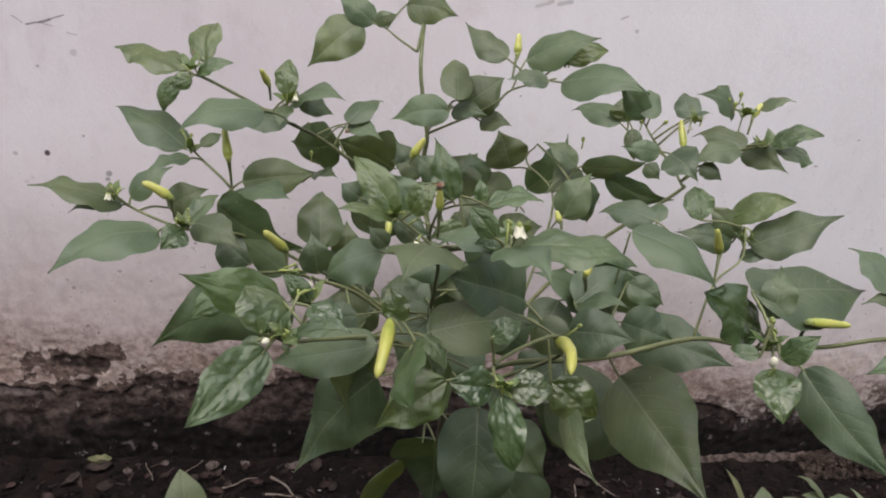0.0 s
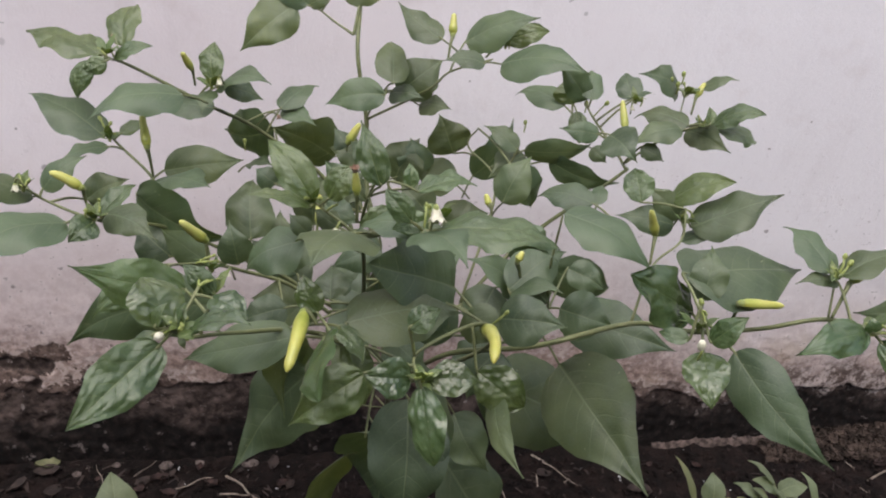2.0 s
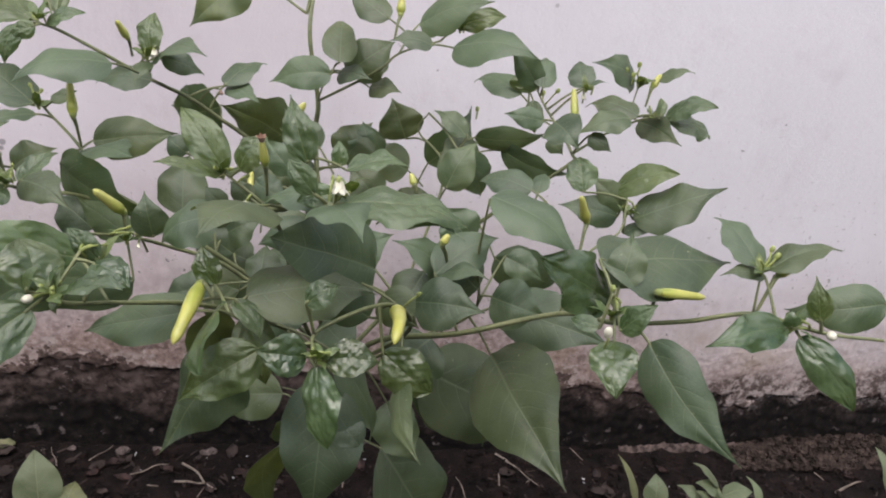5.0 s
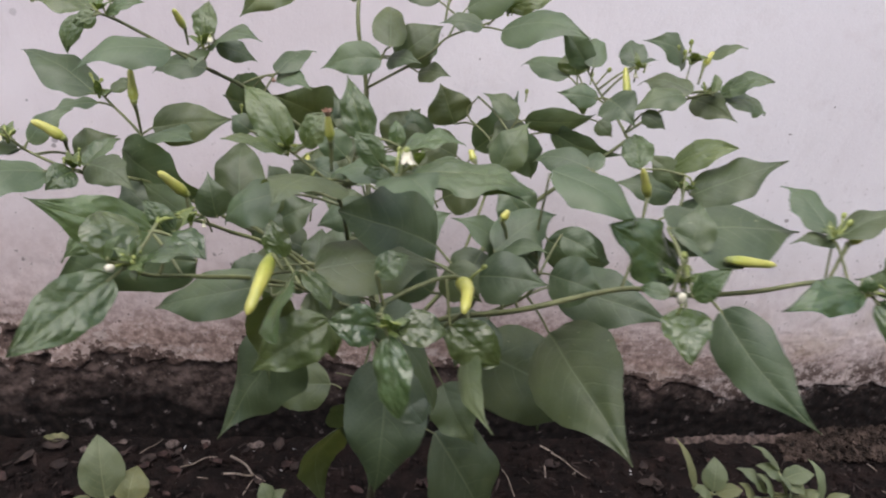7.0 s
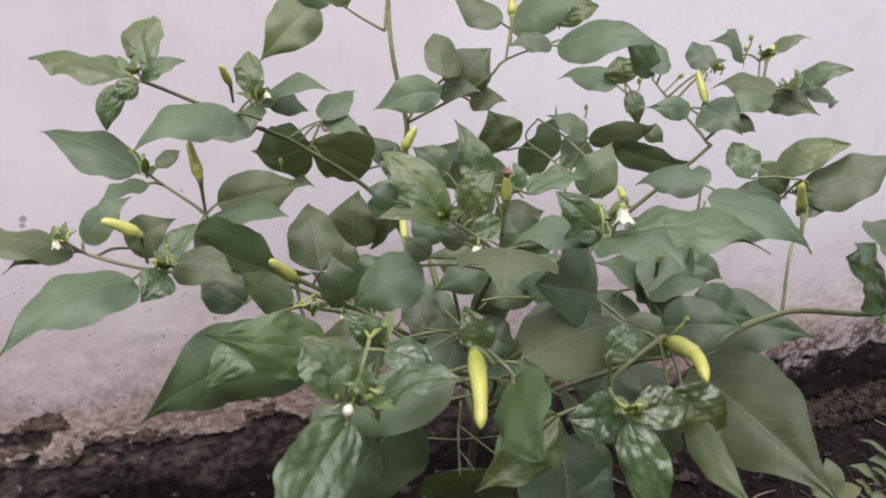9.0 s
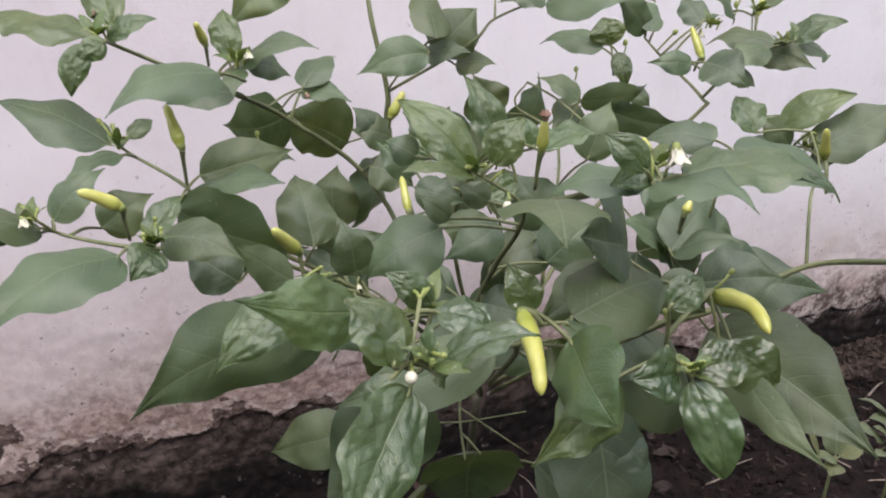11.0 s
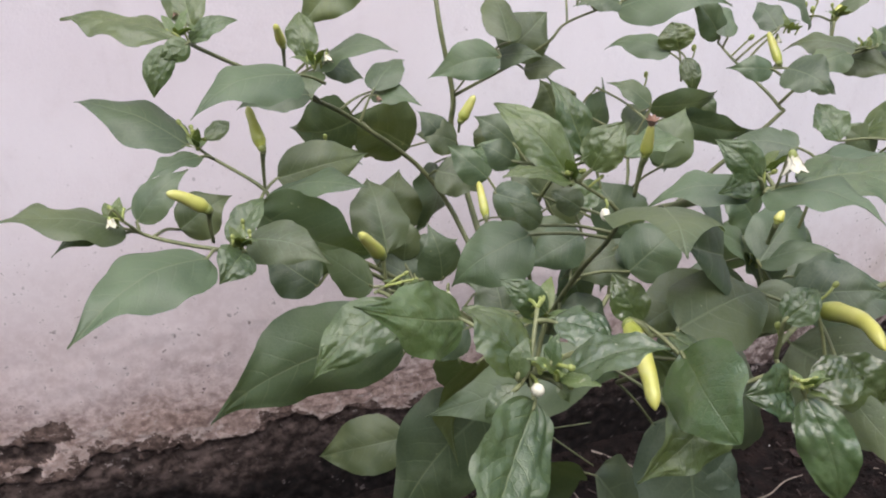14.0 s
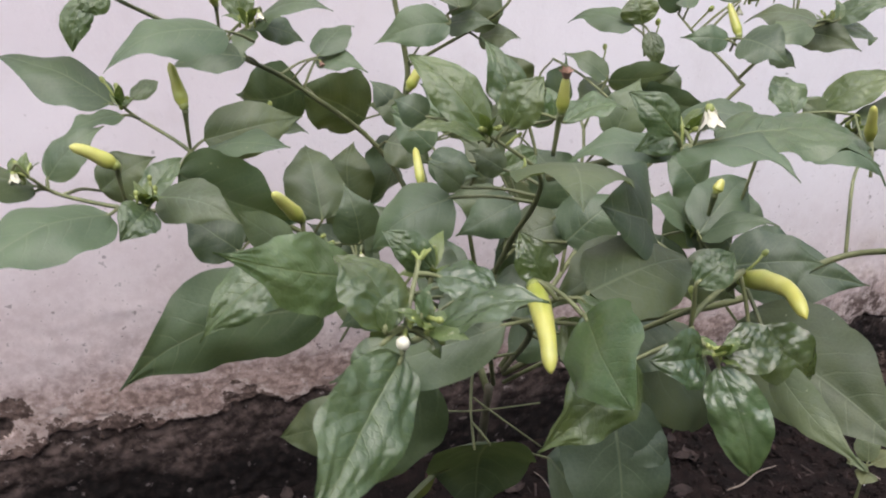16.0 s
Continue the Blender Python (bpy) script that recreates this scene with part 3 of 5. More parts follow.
def petal_mesh(p, z, out, size, material, rng):
    """One pointed petal: starts along z, bends outwards, its sides curl in."""
    side = z.cross(out).normalized()
    verts, n, m = [], 7, 4
    flare, curl = rng.uniform(0.1, 0.45), rng.uniform(0.2, 0.5)
    for i in range(n + 1):
        s = i / n
        w = 0.37 * size * (s + 0.12) ** 0.5 * (1 - s) ** 0.6 * 1.5 + 0.0002
        c = p + z * size * (s - 0.25 * flare * s * s) + out * size * (0.12 + 0.35 * s + flare * 0.55 * s * s)
        for j in range(m + 1):
            v = 2 * j / m - 1
            verts.append(c + side * w * v - out * curl * w * v * v + z * size * 0.02 * rng.uniform(-1, 1))
    faces = [(i * (m + 1) + j, i * (m + 1) + j + 1, (i + 1) * (m + 1) + j + 1, (i + 1) * (m + 1) + j) for i in range(n) for j in range(m)]
    return mesh_of("petal", verts, faces, material)


def flower_cup(place, axis, size, material, owner, name, petals=5):
    """A small drooping ring of petals round a pale heart."""
    p, z = Vector(place), Vector(axis).normalized()
    a = z.orthogonal().normalized()
    b = z.cross(a)
    rng = random.Random(round(p.x * 1e4))
    heart = ball(name, p + z * size * 0.3, z, size * 0.13, 2.6, CALYX if material is PETAL else material, owner)
    for k in range(petals):
        t = 2 * math.pi * (k + rng.uniform(-0.15, 0.15)) / petals
        part("petal", petal_mesh(p, z, math.cos(t) * a + math.sin(t) * b, size * rng.uniform(0.9, 1.1), material, rng), heart)
    return heart


def ball(name, place, axis, r, long, material, owner, label=""):
    """A little egg-shaped body."""
    p, z = Vector(place), Vector(axis).normalized()
    n = 8
    line = [p + z * r * long * (-math.cos(math.pi * i / n)) for i in range(n + 1)]
    radii = [max(1e-5, r * math.sin(math.pi * i / n) ** 0.8) for i in range(n + 1)]
    return part(name, tube(name, line, radii, material, 10, False), owner, label)


def near_node(p):
    return min(NODES, key=lambda c: (c - p).length)


def bud(place, r, white=True, stalk=0.012):
    """A round flower bud on a short stalk."""
    p = Vector(place)
    e = near_node(p)
    d = e - p
    if d.length > 0.03:
        e = p + Vector((0.002, 0.004, -1)).normalized() * stalk
    ax = (p - e).normalized()
    ob = ball("flower_bud", p, ax, r, 1.35, PETAL if white else CALYX, plant, "closed white flower bud" if white else "small green flower bud")
    ball("calyx", p - ax * r * 0.75, ax, r * 0.8, 0.8, CALYX, ob)
    line = smooth_line([e, e.lerp(p, 0.5) + Vector((0, -0.002, 0.002)), p - ax * r], 4)
    part("stalk", tube("stalk", line, [0.0009] * len(line), CALYX, 6), ob)
    return ob


def flower(place, size, axis=(0.1, -0.4, -0.9), material=None, label="drooping white chilli flower"):
    p = Vector(place)
    ax = Vector(axis).normalized()
    ob = flower_cup(p, ax, size, material or PETAL, plant, "flower")
    tagged(ob, label)
    ball("calyx", p + ax * size * 0.02, ax, size * 0.21, 1.3, CALYX, ob)
    e = near_node(p)
    if (e - p).length > 0.04:
        e = p + Vector((0.004, 0.01, -0.012))
    line = smooth_line([e, e.lerp(p, 0.6) + Vector((0, 0, 0.007)), p - ax * size * 0.3], 4)
    part("stalk", tube("stalk", line, [0.0009] * len(line), STEM, 6), ob)
    return ob


# branches, from the trunk upwards
branch([(0.44, 1.16, -0.03), (0.435, 1.165, 0.2), (0.44, 1.15, 0.42), (0.44, 1.13, 0.56)], 0.0085, 0.0065, BARK, "trunk")
branch([(0.44, 1.13, 0.55), (0.425, 1.24, 0.66), (0.411, 1.326, 0.775), (0.412, 1.332, 0.822), (0.399, 1.341, 0.898), (0.402, 1.375, 0.95), (0.405, 1.39, 1.0)], 0.0052, 0.0028)
branch([(0.412, 1.332, 0.822), (0.476, 1.262, 0.882), (0.499, 1.255, 0.906), (0.537, 1.211, 0.933)], 0.0026, 0.0014)
branch([(0.412, 1.332, 0.824), (0.42, 1.29, 0.86), (0.43, 1.26, 0.885)], 0.0016, 0.0011)
branch([(0.394, 1.356, 0.92), (0.37, 1.366, 0.933), (0.352, 1.374, 0.944), (0.334, 1.379, 0.948)], 0.0024, 0.0012)
branch([(0.43, 1.17, 0.60), (0.38, 1.27, 0.74), (0.295, 1.251, 0.826), (0.239, 1.222, 0.866), (0.17, 1.21, 0.906), (0.154, 1.186, 0.92)], 0.004, 0.0017)
branch([(0.40, 1.15, 0.64), (0.28, 1.13, 0.74), (0.205, 1.12, 0.795), (0.197, 1.13, 0.819), (0.159, 1.168, 0.838), (0.15, 1.167, 0.85)], 0.0034, 0.0013)
branch([(0.30, 1.13, 0.72), (0.22, 1.08, 0.79), (0.168, 1.05, 0.811), (0.118, 1.078, 0.815), (0.103, 1.07, 0.832)], 0.0028, 0.0013)
branch([(0.43, 1.13, 0.60), (0.339, 1.122, 0.697), (0.281, 1.09, 0.74), (0.262, 1.02, 0.785), (0.24, 0.955, 0.82)], 0.0036, 0.0015)
branch([(0.44, 1.12, 0.57), (0.404, 1.06, 0.70), (0.398, 1.012, 0.775), (0.393, 0.965, 0.828), (0.382, 0.943, 0.858), (0.353, 0.948, 0.88)], 0.0036, 0.0014)
branch([(0.386, 0.937, 0.856), (0.41, 0.905, 0.876), (0.434, 0.88, 0.889)], 0.0036, 0.0028)
branch([(0.44, 1.12, 0.60), (0.40, 1.10, 0.76), (0.404, 1.055, 0.845), (0.42, 1.04, 0.86)], 0.003, 0.0013)
branch([(0.45, 1.13, 0.58), (0.58, 1.18, 0.72), (0.682, 1.169, 0.818), (0.689, 1.172, 0.834), (0.665, 1.215, 0.868), (0.656, 1.234, 0.883)], 0.0038, 0.0014)
branch([(0.689, 1.172, 0.834), (0.725, 1.178, 0.858), (0.757, 1.172, 0.878), (0.764, 1.15, 0.89)], 0.0022, 0.0012)
branch([(0.745, 1.178, 0.872), (0.757, 1.2, 0.905)], 0.0014, 0.001)
branch([(0.52, 1.16, 0.66), (0.56, 1.22, 0.78), (0.531, 1.265, 0.815), (0.54, 1.26, 0.84)], 0.0026, 0.0011)
branch([(0.45, 1.12, 0.58), (0.485, 1.03, 0.68), (0.545, 0.952, 0.743), (0.63, 0.95, 0.768), (0.658, 0.898, 0.794), (0.70, 0.875, 0.812), (0.742, 0.859, 0.831), (0.765, 0.815, 0.845), (0.80, 0.80, 0.85)], 0.0042, 0.0016)
branch([(0.63, 0.95, 0.768), (0.655, 0.984, 0.807), (0.697, 1.021, 0.815), (0.71, 1.05, 0.835)], 0.0020, 0.0012)
branch([(0.658, 0.898, 0.794), (0.618, 0.83, 0.861)], 0.0013, 0.001)
branch([(0.742, 0.859, 0.831), (0.745, 0.87, 0.86)], 0.0014, 0.001)
branch([(0.47, 1.05, 0.64), (0.50, 0.93, 0.76), (0.475, 0.874, 0.818), (0.428, 0.849, 0.811), (0.425, 0.825, 0.806)], 0.003, 0.0015)
branch([(0.44, 1.10, 0.60), (0.40, 0.97, 0.73), (0.345, 0.90, 0.795), (0.30, 0.86, 0.82), (0.275, 0.822, 0.845), (0.285, 0.84, 0.868)], 0.0034, 0.0014)
branch([(0.36, 0.91, 0.785), (0.375, 0.86, 0.81), (0.37, 0.85, 0.82)], 0.0018, 0.0011)
branch([(0.45, 1.12, 0.57), (0.53, 1.04, 0.68), (0.57, 1.01, 0.73), (0.56, 0.985, 0.80), (0.56, 0.975, 0.86)], 0.003, 0.0013)
branch([(0.394, 1.356, 0.92), (0.398, 1.366, 0.941), (0.402, 1.377, 0.963), (0.404, 1.391, 0.992)], 0.0028, 0.0018)
branch([(0.436, 0.9, 0.884), (0.419, 0.913, 0.878), (0.397, 0.926, 0.861)], 0.0017, 0.0013)
branch([(0.427, 1.143, 0.574), (0.418, 1.119, 0.546), (0.411, 1.086, 0.525)], 0.0022, 0.0018)
branch([(0.424, 1.131, 0.549), (0.447, 1.104, 0.537), (0.477, 1.081, 0.517)], 0.0014, 0.0010)
branch([(0.388, 1.145, 0.53), (0.425, 1.124, 0.538), (0.485, 1.108, 0.547)], 0.0013, 0.0009)

# leaves, branch by branch
# upper branch
leaf((0.148, 1.187, 0.923), (0.069, 1.227, 0.935), 0.049, -8, 1, bend=-0.01, sway=0.00)
leaf((0.161, 1.216, 0.925), (0.164, 1.276, 0.955), 0.037, -17, 1)
leaf((0.143, 1.165, 0.922), (0.128, 1.160, 0.887), 0.021, -53, 1)
leaf((0.157, 1.194, 0.919), (0.193, 1.192, 0.933), 0.021, 35, 1)
leaf((0.247, 1.213, 0.895), (0.246, 1.242, 0.928), 0.026, -10, 1)
leaf((0.254, 1.209, 0.891), (0.308, 1.160, 0.909), 0.041, 25)
leaf((0.256, 1.212, 0.892), (0.295, 1.228, 0.872), 0.026, 57)
leaf((0.230, 1.134, 0.902), (0.153, 1.097, 0.889), 0.047, -24, bend=0.05, sway=-0.05)
leaf((0.247, 1.209, 0.867), (0.186, 1.224, 0.856), 0.035, -31)
leaf((0.247, 1.191, 0.891), (0.241, 1.162, 0.875), 0.020, 5)
leaf((0.301, 1.299, 0.816), (0.240, 1.329, 0.804), 0.07, -108, bend=0.06, sway=0.04)
leaf((0.374, 1.366, 0.759), (0.292, 1.360, 0.800), 0.08, -108, bend=-0.05, sway=-0.07)
# side branch
leaf((0.146, 1.167, 0.847), (0.068, 1.203, 0.875), 0.049, -17, bend=0.06, sway=-0.00)
leaf((0.160, 1.173, 0.848), (0.179, 1.191, 0.856), 0.015, 30, 1)
leaf((0.155, 1.147, 0.844), (0.115, 1.124, 0.837), 0.026, -7, bend=0.05, sway=-0.01)
leaf((0.109, 1.091, 0.822), (0.146, 1.107, 0.849), 0.027, 36)
# low side branch
leaf((0.101, 1.088, 0.819), (0.032, 1.057, 0.846), 0.044, -15, bend=0.00, sway=-0.01)
leaf((0.099, 1.094, 0.813), (0.058, 1.067, 0.815), 0.027, -6)
leaf((0.152, 1.014, 0.826), (0.080, 0.956, 0.812), 0.052, -14, bend=0.07, sway=-0.03)
leaf((0.173, 1.017, 0.826), (0.157, 0.996, 0.818), 0.025, -39, 1)
leaf((0.177, 1.037, 0.824), (0.224, 1.004, 0.816), 0.032, 38, bend=0.05, sway=0.06)
leaf((0.167, 1.057, 0.813), (0.192, 1.082, 0.833), 0.022, 13, 1)
leaf((0.133, 1.131, 0.795), (0.172, 1.137, 0.816), 0.037, 55)
# inner leaves
leaf((0.207, 1.134, 0.826), (0.281, 1.153, 0.831), 0.042, 62, bend=0.09, sway=0.00)
leaf((0.198, 1.119, 0.818), (0.260, 1.061, 0.838), 0.048, 15, bend=0.00, sway=0.07)
leaf((0.188, 1.099, 0.816), (0.275, 1.071, 0.784), 0.072, 104)
leaf((0.270, 1.307, 0.768), (0.301, 1.277, 0.777), 0.024, 22)
leaf((0.311, 1.262, 0.853), (0.352, 1.306, 0.869), 0.034, 8)
leaf((0.313, 1.277, 0.848), (0.351, 1.243, 0.840), 0.028, 27)
# middle shoots
leaf((0.354, 0.950, 0.878), (0.319, 0.982, 0.916), 0.028, -38, 1)
leaf((0.340, 0.990, 0.875), (0.316, 1.010, 0.880), 0.018, -52, 1)
leaf((0.352, 0.943, 0.878), (0.307, 0.937, 0.888), 0.023, -4, 1)
leaf((0.288, 1.125, 0.757), (0.285, 1.185, 0.800), 0.050, 5)
leaf((0.291, 0.990, 0.802), (0.284, 0.998, 0.838), 0.030, -35)
leaf((0.411, 1.038, 0.856), (0.394, 1.070, 0.906), 0.029, -20, 1, point=1.1, fold=0.35)
leaf((0.365, 0.947, 0.883), (0.385, 0.950, 0.908), 0.025, 40, 1)
leaf((0.445, 1.039, 0.851), (0.500, 1.051, 0.855), 0.031, 6, 1)
# main stem
leaf((0.323, 1.380, 0.947), (0.259, 1.360, 0.891), 0.055, -60, bend=0.04, sway=-0.02)
leaf((0.340, 1.378, 0.948), (0.291, 1.399, 0.976), 0.034, -59)
leaf((0.340, 1.378, 0.948), (0.368, 1.380, 0.960), 0.020, 67)
leaf((0.379, 1.385, 0.972), (0.444, 1.372, 0.965), 0.046, 69, bend=0.03, sway=0.03)
leaf((0.427, 1.242, 0.881), (0.360, 1.248, 0.863), 0.038, -62, bend=0.07, sway=-0.06)
leaf((0.435, 1.241, 0.894), (0.436, 1.305, 0.926), 0.039, 8)
leaf((0.445, 1.277, 0.874), (0.496, 1.298, 0.910), 0.053, 48)
leaf((0.435, 1.277, 0.873), (0.471, 1.240, 0.879), 0.029, 42)
leaf((0.520, 1.300, 0.793), (0.501, 1.310, 0.840), 0.056, -64, bend=0.04)
leaf((0.471, 1.286, 0.857), (0.507, 1.265, 0.859), 0.030, 40)
leaf((0.556, 1.340, 0.747), (0.610, 1.370, 0.820), 0.060, 85)
leaf((0.598, 1.250, 0.812), (0.549, 1.225, 0.790), 0.040, -46)
leaf((0.572, 1.200, 0.815), (0.606, 1.222, 0.757), 0.044, 105)
leaf((0.594, 1.244, 0.820), (0.681, 1.250, 0.828), 0.034, 102)
leaf((0.628, 1.250, 0.806), (0.705, 1.210, 0.795), 0.038, 104)
leaf((0.703, 1.312, 0.802), (0.722, 1.301, 0.786), 0.024, 60)
leaf((0.581, 1.222, 0.828), (0.544, 1.247, 0.848), 0.027, -37)
# top branch
leaf((0.525, 1.317, 0.928), (0.602, 1.280, 0.968), 0.052, 48, bend=0.01, sway=0.01)
leaf((0.530, 1.214, 0.928), (0.484, 1.215, 0.927), 0.026, -37, bend=0.06, sway=-0.02)
leaf((0.561, 1.272, 0.914), (0.644, 1.207, 0.926), 0.059, 35, bend=0.07, sway=0.02)
leaf((0.656, 1.232, 0.888), (0.619, 1.242, 0.929), 0.032, -74)
leaf((0.658, 1.223, 0.890), (0.669, 1.269, 0.914), 0.029, 1)
# high fork
leaf((0.658, 1.313, 0.856), (0.608, 1.371, 0.855), 0.042, -25)
leaf((0.640, 1.133, 0.880), (0.601, 1.145, 0.881), 0.023, -61)
leaf((0.649, 1.127, 0.882), (0.666, 1.086, 0.868), 0.041, 44)
leaf((0.699, 1.203, 0.899), (0.699, 1.241, 0.918), 0.030, -23)
leaf((0.700, 1.204, 0.901), (0.724, 1.203, 0.906), 0.012, 7)
leaf((0.773, 1.251, 0.900), (0.708, 1.221, 0.924), 0.042, -57)
leaf((0.789, 1.227, 0.909), (0.823, 1.211, 0.924), 0.022, 25)
leaf((0.743, 1.148, 0.889), (0.700, 1.193, 0.883), 0.035, -27)
leaf((0.735, 1.147, 0.886), (0.681, 1.144, 0.865), 0.032, -30)
leaf((0.762, 1.188, 0.871), (0.793, 1.140, 0.862), 0.033, 57)
leaf((0.765, 1.147, 0.890), (0.769, 1.162, 0.906), 0.012, 16, 1)
leaf((0.787, 1.179, 0.880), (0.827, 1.147, 0.905), 0.032, 35, 1)
leaf((0.788, 1.170, 0.878), (0.849, 1.185, 0.859), 0.036, 28, 1)
leaf((0.693, 1.143, 0.865), (0.717, 1.133, 0.853), 0.019, 65)
leaf((0.667, 1.311, 0.859), (0.663, 1.328, 0.887), 0.040, -34, 1)
leaf((0.672, 1.305, 0.852), (0.675, 1.285, 0.817), 0.023, 30, 1)
# middle fork
leaf((0.620, 1.063, 0.833), (0.576, 1.104, 0.822), 0.034, -36)
leaf((0.633, 1.086, 0.821), (0.645, 1.111, 0.833), 0.019, -9)
leaf((0.676, 1.078, 0.829), (0.676, 1.112, 0.852), 0.031, -18, 1)
leaf((0.713, 1.090, 0.829), (0.758, 1.056, 0.863), 0.037, 39, 1, bend=0.05, sway=0.02)
leaf((0.723, 1.056, 0.813), (0.794, 1.030, 0.862), 0.050, 36, bend=-0.03, sway=-0.01)
leaf((0.721, 1.080, 0.811), (0.687, 1.099, 0.839), 0.029, -61)
leaf((0.714, 1.051, 0.800), (0.752, 1.050, 0.807), 0.021, 13)
leaf((0.716, 1.078, 0.805), (0.656, 1.088, 0.809), 0.033, -49)
leaf((0.561, 0.975, 0.862), (0.632, 0.938, 0.825), 0.049, 18)
# long branch
leaf((0.620, 0.869, 0.864), (0.741, 0.899, 0.853), 0.069, 16, bend=-0.04, sway=0.00)
leaf((0.633, 0.856, 0.849), (0.645, 0.881, 0.881), 0.028, 2)
leaf((0.636, 0.869, 0.830), (0.570, 0.844, 0.876), 0.046, -60, 1, bend=-0.04, sway=-0.01, material=GLOSSY)
leaf((0.612, 0.824, 0.837), (0.596, 0.838, 0.835), 0.012, -50, 1)
leaf((0.622, 0.814, 0.842), (0.637, 0.803, 0.868), 0.019, 59, 1)
leaf((0.621, 0.817, 0.831), (0.613, 0.780, 0.813), 0.031, 12, 1, material=GLOSSY)
leaf((0.652, 0.829, 0.823), (0.692, 0.749, 0.785), 0.042, 60, bend=0.04, sway=-0.03, point=1.1, fold=0.12)
leaf((0.743, 0.872, 0.863), (0.727, 0.922, 0.880), 0.031, -7)
leaf((0.749, 0.870, 0.862), (0.801, 0.870, 0.881), 0.031, 2)
leaf((0.747, 0.868, 0.858), (0.716, 0.873, 0.855), 0.017, -14)
leaf((0.738, 0.815, 0.848), (0.671, 0.790, 0.846), 0.027, -36, 1, bend=0.04, point=0.8, fold=0.15, material=GLOSSY)
leaf((0.857, 0.870, 0.838), (0.791, 0.890, 0.815), 0.038, -58)
leaf((0.747, 0.811, 0.844), (0.789, 0.785, 0.803), 0.026, 62, 1, fold=0.12, material=GLOSSY)
leaf((0.740, 0.812, 0.850), (0.737, 0.815, 0.861), 0.011, -60, 1, material=GLOSSY)
leaf((0.759, 0.812, 0.856), (0.754, 0.825, 0.883), 0.016, -58, 1, point=1.0)
# flowering shoot
leaf((0.439, 0.871, 0.895), (0.521, 0.858, 0.891), 0.046, 8, 1, bend=0.04, sway=-0.00)
leaf((0.450, 0.880, 0.886), (0.519, 0.850, 0.883), 0.026, 6)
leaf((0.382, 0.908, 0.873), (0.353, 0.836, 0.885), 0.058, -1, bend=0.03, sway=0.00)
leaf((0.470, 0.956, 0.800), (0.394, 0.885, 0.858), 0.078, -66, bend=0.02, sway=0.00, point=0.4)
leaf((0.428, 0.880, 0.888), (0.453, 0.828, 0.892), 0.042, 5, bend=0.04, sway=0.00)
leaf((0.434, 0.890, 0.894), (0.409, 0.891, 0.885), 0.018, -52, 1)
leaf((0.421, 0.878, 0.897), (0.403, 0.893, 0.915), 0.018, -64, 1)
# front shoot
leaf((0.269, 1.004, 0.752), (0.138, 1.009, 0.713), 0.066, -80, bend=0.04, sway=-0.13)
leaf((0.268, 0.886, 0.838), (0.207, 0.846, 0.877), 0.036, -62, 1, bend=0.02, sway=0.03, point=0.9)
leaf((0.245, 0.925, 0.828), (0.195, 0.911, 0.799), 0.031, -34, 1, bend=0.08, sway=-0.03, point=0.9)
leaf((0.268, 0.802, 0.851), (0.229, 0.751, 0.830), 0.033, -44, 1, bend=-0.05, sway=-0.02, point=0.5)
leaf((0.282, 0.805, 0.857), (0.321, 0.795, 0.869), 0.023, 3, 1, material=GLOSSY)
leaf((0.292, 0.838, 0.861), (0.316, 0.825, 0.852), 0.022, 17, 1, material=GLOSSY)
leaf((0.293, 0.847, 0.859), (0.274, 0.855, 0.876), 0.015, -56, 1)
leaf((0.264, 0.809, 0.854), (0.250, 0.808, 0.843), 0.010, -30, 1)
leaf((0.264, 0.810, 0.857), (0.270, 0.816, 0.871), 0.009, 4, 1)
leaf((0.279, 0.805, 0.855), (0.282, 0.800, 0.849), 0.005, 38, 1)
leaf((0.277, 0.809, 0.861), (0.282, 0.813, 0.873), 0.008, -13, 1)
# hanging shoots
leaf((0.363, 0.841, 0.829), (0.358, 0.790, 0.817), 0.046, 62, bend=0.04, sway=0.05, fold=0.08, point=0.3, material=GLOSSY)
leaf((0.421, 0.828, 0.804), (0.389, 0.823, 0.810), 0.028, -55, 1, point=0.45, material=GLOSSY)
leaf((0.434, 0.829, 0.802), (0.468, 0.828, 0.800), 0.026, 43, 1, point=0.45, material=GLOSSY)
leaf((0.428, 0.824, 0.800), (0.436, 0.795, 0.755), 0.028, 45, 1, bend=0.06, sway=0.05, point=0.2, material=GLOSSY)
leaf((0.473, 0.856, 0.789), (0.508, 0.842, 0.765), 0.034, 64, 1, point=0.2, material=GLOSSY)
leaf((0.487, 0.850, 0.772), (0.497, 0.787, 0.751), 0.021, 50)
leaf((0.588, 0.992, 0.694), (0.633, 0.849, 0.665), 0.088, 48, bend=0.06, sway=0.02)
leaf((0.601, 1.034, 0.721), (0.696, 0.976, 0.719), 0.061, 44, bend=0.01, sway=0.00)
leaf((0.500, 0.916, 0.795), (0.551, 0.894, 0.802), 0.043, 48)
leaf((0.434, 0.921, 0.712), (0.429, 0.885, 0.600), 0.070, 5)
leaf((0.508, 1.123, 0.458), (0.587, 1.152, 0.254), 0.122, 60)
leaf((0.395, 1.141, 0.450), (0.375, 1.200, 0.248), 0.071, -16)
leaf((0.444, 0.909, 0.691), (0.469, 0.892, 0.665), 0.031, 33)
leaf((0.529, 1.029, 0.647), (0.649, 1.070, 0.526), 0.097, 58)
leaf((0.333, 1.026, 0.707), (0.324, 1.050, 0.593), 0.046, 3)
leaf((0.419, 0.840, 0.837), (0.440, 0.844, 0.849), 0.019, 40, 1)
leaf((0.358, 0.870, 0.830), (0.348, 0.885, 0.852), 0.020, -43, 1, material=GLOSSY)
